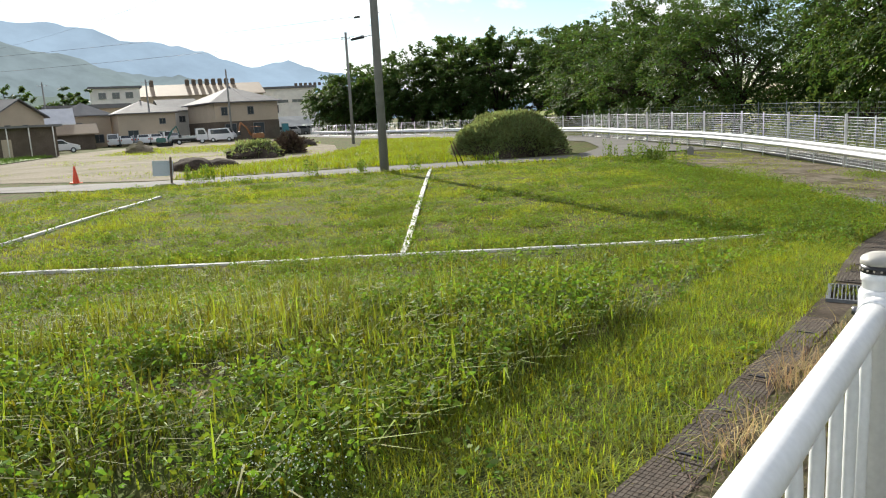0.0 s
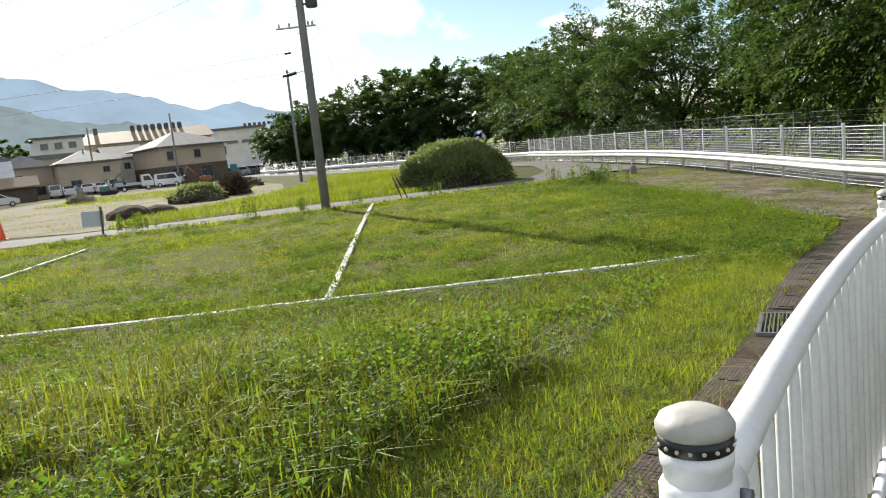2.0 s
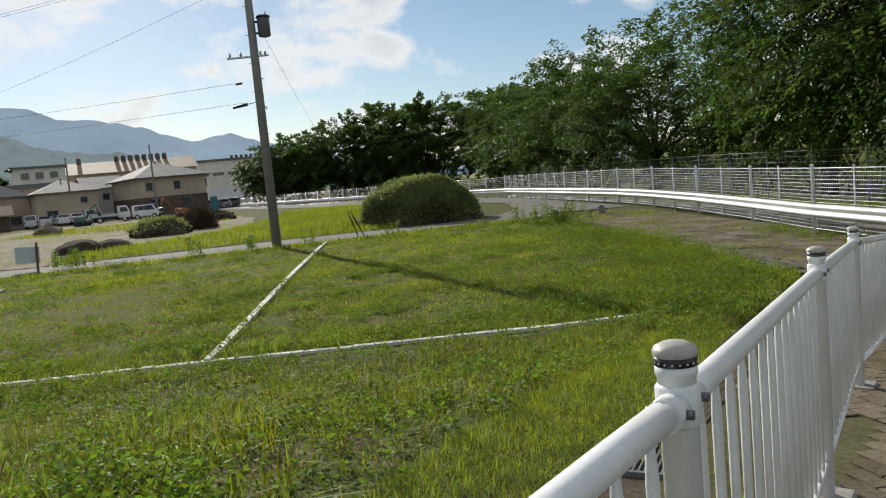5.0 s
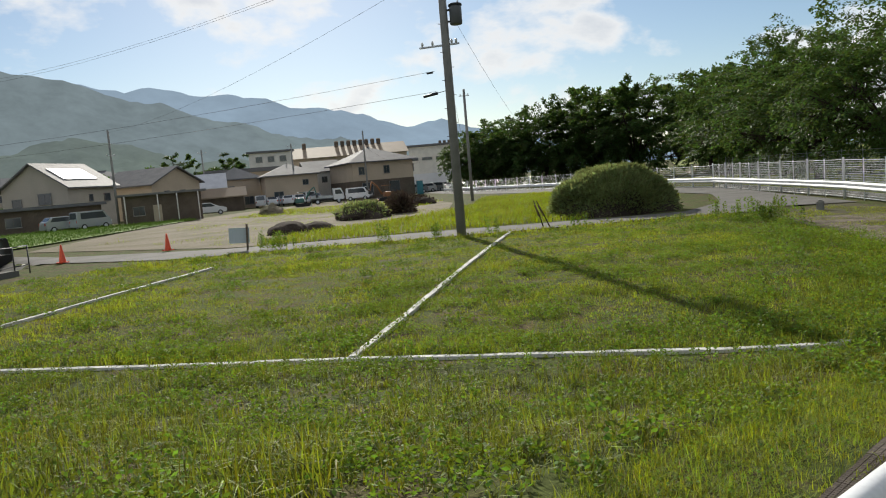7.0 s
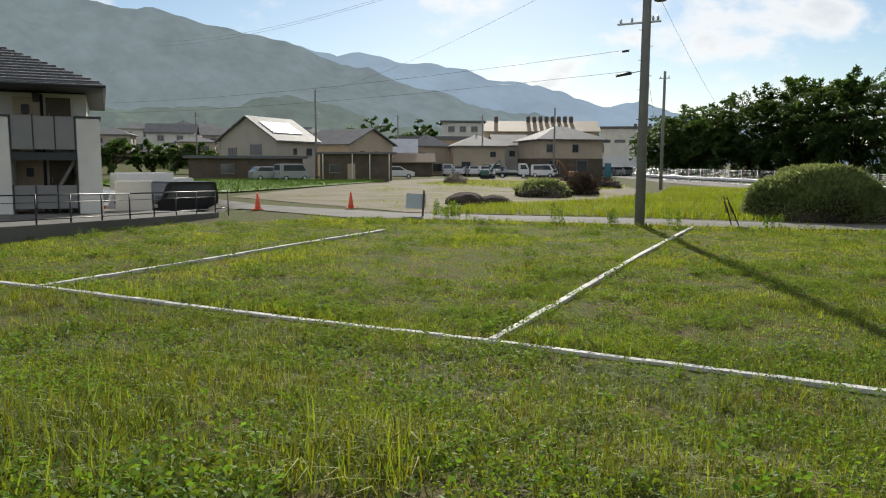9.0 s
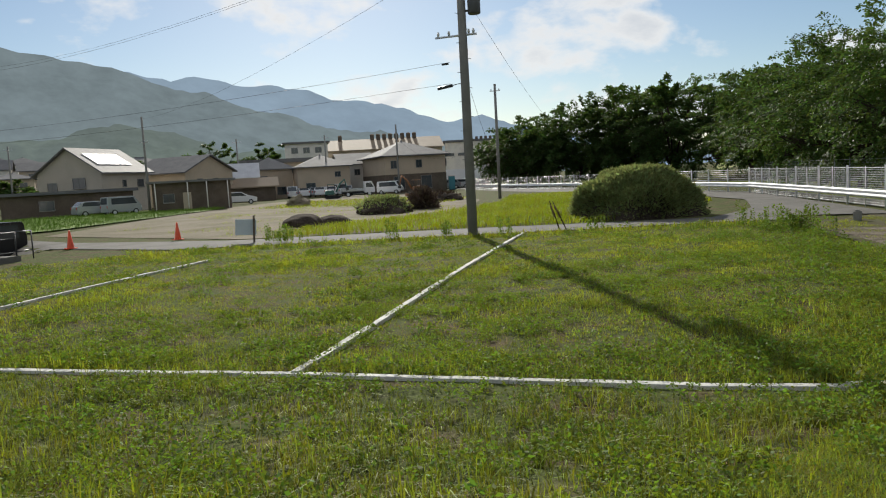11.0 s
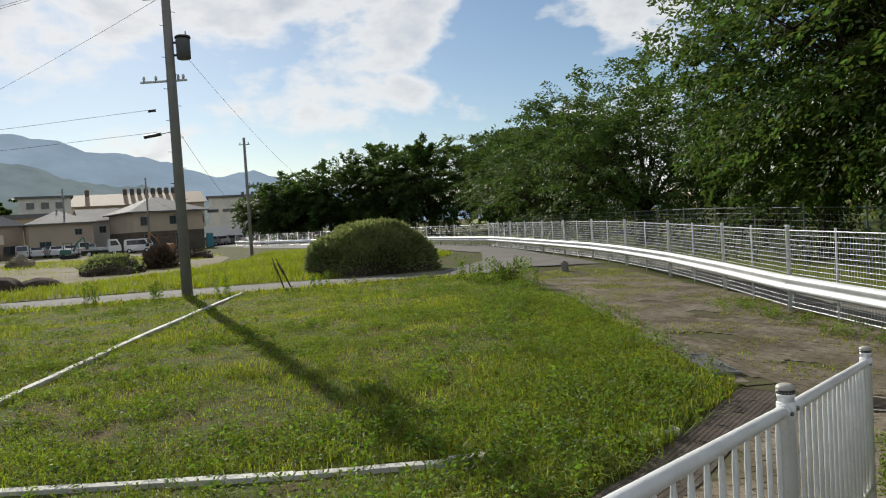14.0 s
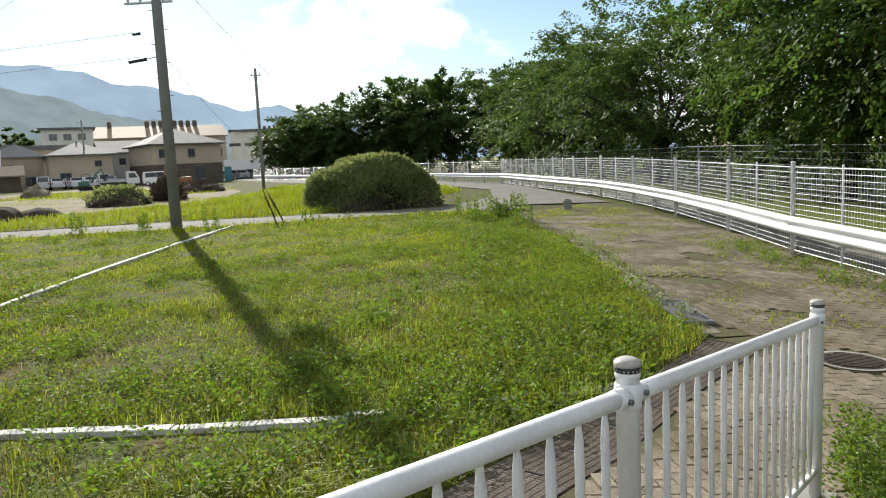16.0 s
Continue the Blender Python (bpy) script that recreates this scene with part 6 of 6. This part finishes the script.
def truck(x, y, turn, long, bed, label, boxed=False, z=None):
    t = thing("box_truck" if boxed else "flatbed_truck", pose(x, y, H(x, y) if z is None else z, 0, 0, turn), label, "truck")
    W = 1.7
    cab = prism(new_bm(), [(long / 2 - 1.35, 0.45), (long / 2 - 1.35, 1.9), (long / 2 - 0.35, 1.92), (long / 2, 1.15), (long / 2, 0.45)], -W / 2, W / 2)
    bmesh.ops.bevel(cab, geom=list(cab.edges), offset=0.05, segments=2, affect="EDGES")
    part("cab", cab, M_WHITECAR, t)
    for sy in (-1, 1):
        y0 = sy * W / 2
        part("side_window", prism(new_bm(), [(long / 2 - 1.1, 1.15), (long / 2 - 1.1, 1.7), (long / 2 - 0.45, 1.72), (long / 2 - 0.15, 1.15)], min(y0, y0 + sy * 0.012), max(y0, y0 + sy * 0.012)), M_GLASS, t)
    p = part("windscreen", B(-0.01, 0.02, -W * 0.42, W * 0.42, 0.0, 0.66), M_GLASS, t)
    p.matrix_local = pose(long / 2 + 0.0, 0, 1.2, 0, -24.5, 0)
    part("chassis", B(-long / 2, long / 2 - 0.2, -0.35, 0.35, 0.4, 0.6), M_DARK, t)
    if boxed:
        part("cargo_box", B(-long / 2, long / 2 - 1.42, -W / 2 - 0.05, W / 2 + 0.05, 0.6, bed, bevel=0.03), M_WHITECAR, t)
    else:
        part("bed_floor", B(-long / 2, long / 2 - 1.42, -W / 2, W / 2, 0.6, 0.72), M_DARK, t)
        for a, b, c, d in ((-long / 2, long / 2 - 1.42, -W / 2, -W / 2 + 0.05), (-long / 2, long / 2 - 1.42, W / 2 - 0.05, W / 2), (-long / 2, -long / 2 + 0.05, -W / 2 + 0.05, W / 2 - 0.05)):
            part("bed_side", B(a, b, c, d, 0.72, bed), M_GREENM if bed < 0.9 else M_SILVER, t)
        part("headboard", B(long / 2 - 1.44, long / 2 - 1.38, -W / 2, W / 2, 0.6, 1.95), M_GALV, t)
    wheels(t, [(sx, sy * (W / 2 - 0.1)) for sx in (-long * 0.3, long / 2 - 0.7) for sy in (-1, 1)], 0.33)
    for sy in (-1, 1):
        part("headlight", B(long / 2 - 0.03, long / 2 + 0.02, sy * 0.6 - 0.15, sy * 0.6 + 0.15, 0.62, 0.8, bevel=0.02), M_LAMP, t)
    return t


car(-36.6, -4.15, -58, M_BLACKCAR, "black boxy kei van parked below the apron", "van", z=-0.72)
truck(-44.4, -4.7, 100, 4.4, 2.2, "white box truck parked behind the van", boxed=True, z=-0.85)
car(-34.2, -7.0, 150, M_SILVER, "silver car half hidden behind the apartment pier", z=-0.75)
car(*bearing(76.7, 78), 105, M_SILVER, "silver van parked at the farm sheds", "van")
car(*bearing(78.4, 79), 100, M_SILVER, "silver hatchback parked under the lean-to")
for k in range(7):
    f = k / 6
    car(*bearing(64.9 - 4.0 * f, 112), 150 + 13 * (k % 3), (M_WHITECAR, M_WHITECAR, M_SILVER, M_WHITECAR)[k % 4], ("white", "white", "silver", "white")[k % 4] + " car parked in a row before houses", ("hatch", "van")[k in (0, 5)], group="parked cars in a row")
truck(*bearing(60.0, 98), 58, 4.3, 1.05, "white flatbed truck parked on the cleared plot")
car(*bearing(57.6, 102), 40, M_WHITECAR, "white van parked beside the flatbed truck", "van")
for k, (x, y) in enumerate((bearing(52.9, 130), bearing(52.0, 131), bearing(51.2, 132))):
    truck(x, y, 235, 5.5, 3.1, "white box truck at the far depot", boxed=True)
for k, (x, y) in enumerate((bearing(52.6, 118), bearing(51.9, 119), bearing(51.2, 120), bearing(53.3, 116), bearing(50.6, 121))):
    car(x, y, 250, (M_WHITECAR, M_SILVER)[k % 2], ("white", "silver")[k % 2] + " car parked by the far road", group="cars by the far road")
car(*bearing(68.7, 92), 70, M_WHITECAR, "white car parked beside the barn")

def excavator(x, y, turn, paint, label):
    """A small tracked digger with a canopy."""
    exc = thing("excavator", pose(x, y, H(x, y), 0, 0, turn), label, "excavator")
    for sy in (-0.55, 0.55):
        bm = prism(new_bm(), [(-0.85, 0.1), (-0.95, 0.25), (-0.85, 0.42), (0.85, 0.42), (0.95, 0.25), (0.85, 0.1), (0.75, 0.0), (-0.75, 0.0)], sy - 0.15, sy + 0.15)
        part("track", bm, M_TYRE, exc)
    part("engine_housing", B(-0.9, 0.2, -0.6, 0.6, 0.5, 1.05, bevel=0.08), paint, exc)
    part("blade", B(0.98, 1.05, -0.7, 0.7, 0.02, 0.32, bevel=0.01), paint, exc)
    cabn = part("canopy", B(-0.6, 0.3, -0.5, 0.5, 1.72, 1.78, bevel=0.02), paint, exc)
    for sx in (-0.55, 0.25):
        for sy in (-0.45, 0.45):
            part("canopy_post", T([(sx, sy, 1.0), (sx, sy, 1.72)], 0.025, 6), M_DARK, cabn)
    part("boom", T([(0.4, 0, 0.8), (0.9, 0, 1.75), (1.5, 0, 2.3)], [0.12, 0.1, 0.08], 6), paint, exc)
    part("arm", T([(1.5, 0, 2.3), (1.75, 0, 1.3)], [0.08, 0.06], 6), paint, exc)
    part("bucket", prism(new_bm(), [(1.6, 1.3), (1.95, 1.25), (1.95, 0.95), (1.65, 0.9)], -0.2, 0.2), M_DARK, exc)
    return exc


excavator(*bearing(61.9, 92), 60, M_GREENM, "small green excavator parked on the plot")
excavator(*bearing(55.6, 84), 250, M_DIGGER, "small orange-brown excavator behind the brush heap")

toilet = thing("portable_toilet", pose(*bearing(52.9, 106), H(*bearing(52.9, 106)), 0, 0, 60), "teal plastic portable toilet cabin", "portable toilet")
part("cabin", B(-0.42, 0.42, -0.45, 0.45, 0.08, 1.95, bevel=0.03), M_TEAL, toilet)
part("roof", B(-0.46, 0.46, -0.49, 0.49, 1.95, 2.08, bevel=0.05), M_WALL_W, toilet, "pale domed roof")
part("door", B(-0.32, 0.32, -0.475, -0.452, 0.14, 1.85, bevel=0.008), M_TEAL, toilet)
part("base", B(-0.46, 0.46, -0.49, 0.49, 0.0, 0.08), M_DARK, toilet)

sign = thing("notice_board", pose(-24.2, 3.05, H(-24.2, 3.05), 0, 3, 68), "pale notice board on a dark stake", "sign")
part("stake", B(-0.035, 0.035, -0.03, 0.03, -0.2, 0.95), M_WALL_B, sign)
part("board", B(-0.62, 0.08, 0.035, 0.06, 0.28, 0.82, bevel=0.006), M_SIGN, sign)


def cone(x, y, m=None):
    t = thing("traffic_cone", pose(x, y, H(x, y) + 0.03, 0, 0, 20), "orange plastic traffic cone beside the lane", "traffic cone", group="traffic cones")
    part("cone_body", ring(new_bm(), [(0.13, 0.03), (0.125, 0.05), (0.03, 0.66), (0.018, 0.68)], 16), M_ORANGE, t)
    part("cone_base", B(-0.18, 0.18, -0.18, 0.18, 0.0, 0.035, bevel=0.015), M_ORANGE, t)
    return t


cone(-29.4, 2.0)
cone(-29.9, -1.75)
for k, (x, y, a, b) in enumerate(((-16.65, 10.2, 14, -14), (-16.5, 10.35, 10, -22))):
    stake = thing("leaning_stake", pose(x, y, H(x, y) + 0.02, a, b, 30), "dark weathered wooden stake leaning in weeds", "stake")
    part("stick", T([(0, 0, -0.1), (0.02, 0, 0.6), (0.0, 0.03, 1.0)], [0.022, 0.018, 0.012], 6), M_BARK, stake)
    part("plate", B(-0.03, 0.03, -0.015, 0.015, 0.45, 0.85, bevel=0.005), M_RUST, stake)

# ---- pieces of the pavings ----
rng2 = random.Random(7)


def paver_mesh(name, a, b, h, mat):
    bm = B(-a / 2, a / 2, -b / 2, b / 2, -h, 0)
    bmesh.ops.bevel(bm, geom=[e for e in bm.edges if all(v.co.z > -0.001 for v in e.verts)], offset=0.003, segments=1, affect="EDGES")
    me = bpy.data.meshes.new(name); bm.to_mesh(me); bm.free(); me.materials.append(mat)
    return me


def joined_blocks(name, spots, parent, a, b, turn, label, mat=None, lift=0.019):
    """Many small blocks as one mesh: top and chamfered sides."""
    n = len(spots)
    c, s = math.cos(radians(turn)), math.sin(radians(turn))
    u, w = np.array([c, s]), np.array([-s, c])
    p = np.array(spots)
    jig = np.random.default_rng(3).uniform(-0.0015, 0.0015, n)
    out = []
    for k, f in ((1.0, -0.006), (0.975, 0.0)):
        for sa, sb in ((-1, -1), (1, -1), (1, 1), (-1, 1)):
            q = p + u * sa * a / 2 * k + w * sb * (b / 2 - (a / 2) * (1 - k))
            out.append(np.concatenate([q, (level(q[:, 0], q[:, 1]) + lift + f + jig)[:, None]], 1))
    v = np.stack(out, 1).reshape(-1, 3)
    i = (np.arange(n) * 8)[:, None]
    q = np.concatenate([i + [4, 5, 6, 7], i + [0, 1, 5, 4], i + [1, 2, 6, 5], i + [2, 3, 7, 6], i + [3, 0, 4, 7]])
    me = quad_mesh(name, v, q)
    me.shade_flat()
    ob = finish(new(name, me), mat or M_BLOCK, parent)
    return tagged(ob, label, kind="stuff")


def path_side(line, y):
    return float(np.interp(y, [p[1] for p in line], [p[0] for p in line]))


def cover_slab(y0, y1, seed):
    """One gutter cover: a slab whose face is a grid of small square studs, its lifting slot put on in black."""
    r = np.random.default_rng(seed)
    nx, ny = 10, 18
    lift = 0.010 + r.uniform(-0.002, 0.002)
    a, b = np.meshgrid(np.arange(nx), np.arange(ny))
    a, b = a.ravel(), b.ravel()
    rows = []
    for k, z in ((0.5, 0.0), (0.42, 0.0035)):
        for sa, sb in ((-1, -1), (1, -1), (1, 1), (-1, 1)):
            fy = (b + 0.5 + sb * k) / ny
            y = y0 + 0.004 + (y1 - y0 - 0.008) * fy
            xl = np.interp(y, [p[1] for p in PATH_L], [p[0] for p in PATH_L]) + 0.01
            xr = np.interp(y, [p[1] for p in PATH_R], [p[0] for p in PATH_R]) - 0.01
            x = xl + (xr - xl) * (a + 0.5 + sa * k) / nx
            rows.append(np.stack([x, y, level(x, y) + lift + z], -1))
    v = np.stack(rows, 1).reshape(-1, 3)
    i = (np.arange(len(a)) * 8)[:, None]
    me = quad_mesh("cover_slab", v, np.concatenate([i + [4, 5, 6, 7], i + [0, 1, 5, 4], i + [1, 2, 6, 5], i + [2, 3, 7, 6], i + [3, 0, 4, 7]]))
    me.shade_flat()
    slab = finish(new("cover_slab", me), M_BRICK, path_bed)
    ym = y0 + 0.06
    xm = (path_side(PATH_L, ym) + path_side(PATH_R, ym)) / 2
    # thin black bar on the face, for the dark inside of the slot
    slot = part("lifting_slot", B(-0.05, 0.05, -0.009, 0.009, 0, 0.0085, bevel=0.003), M_BLACK, slab)
    slot.matrix_world = lie(xm, ym, 0, lift)


for k in range(31):
    y0 = -12.4 + 0.49 * k
    if y0 + 0.49 > 2.9 or (y0 < -5.2 and y0 + 0.49 > -6.25):
        continue
    cover_slab(y0, y0 + 0.49, k)


YARD = [(-1.1, 3.0), (-2.35, 4.25), (-3.6, 6.0), (-5.5, 8.5), (-8.2, 11.4), (-9.6, 12.9), (-7.6, 15.4), (-4.4, 12.0), (-1.5, 8.9), (0.3, 7.0), (1.4, 5.8), (2.3, 5.0), (2.5, 0.5), (2.5, -5), (0.6, -5), (0.6, -12.5), (-0.38, -12.5), (-0.42, -9.6), (-0.46, -7.3), (-0.58, -5), (-0.8, -1.5), (-0.93, 0.6), (-0.95, 2.9)]
turn_y = math.degrees(math.atan2(FENCE_D[1], FENCE_D[0]))
u_, w_ = np.array([math.cos(radians(turn_y)), math.sin(radians(turn_y))]), np.array([-math.sin(radians(turn_y)), math.cos(radians(turn_y))])
near_spots, rest = [], []
for i_ in range(-130, 130):
    for j_ in range(-160, 160):
        p = np.array([-2.0, 5.0]) + u_ * (i_ * 0.2 + (0.1 if j_ % 2 else 0)) + w_ * j_ * 0.1
        if abs(p[0] + 4) > 9 or abs(p[1] - 2) > 15 or not inside(p[0], p[1], YARD):
            continue
        # no blocks on the path side uphill: the darker bed stands for shaded paving
        if p[1] < -4.6 and p[0] < 0.12 or (p[0] + 0.33) ** 2 + (p[1] - 2.76) ** 2 < 0.36 ** 2 or noise.noise((p[0] * 0.8, p[1] * 0.8, 4)) > 0.42:
            continue
        (near_spots if -1.0 < p[1] < 3.6 and -0.9 < p[0] < 0.75 and len(near_spots) < 290 else rest).append((float(p[0]), float(p[1])))
block_me = paver_mesh("paving_block", 0.189, 0.089, 0.03, M_BLOCK)
for x, y in near_spots:
    ob = new("paving_block", block_me)
    ob.matrix_world = lie(x, y, turn_y + rng2.uniform(-1, 1), 0.019 + rng2.uniform(-0.0015, 0.0015))
    ob.parent = foot
joined_blocks("paving_rest", rest, yard, 0.189, 0.089, turn_y, "sandy grey interlocking paving blocks")
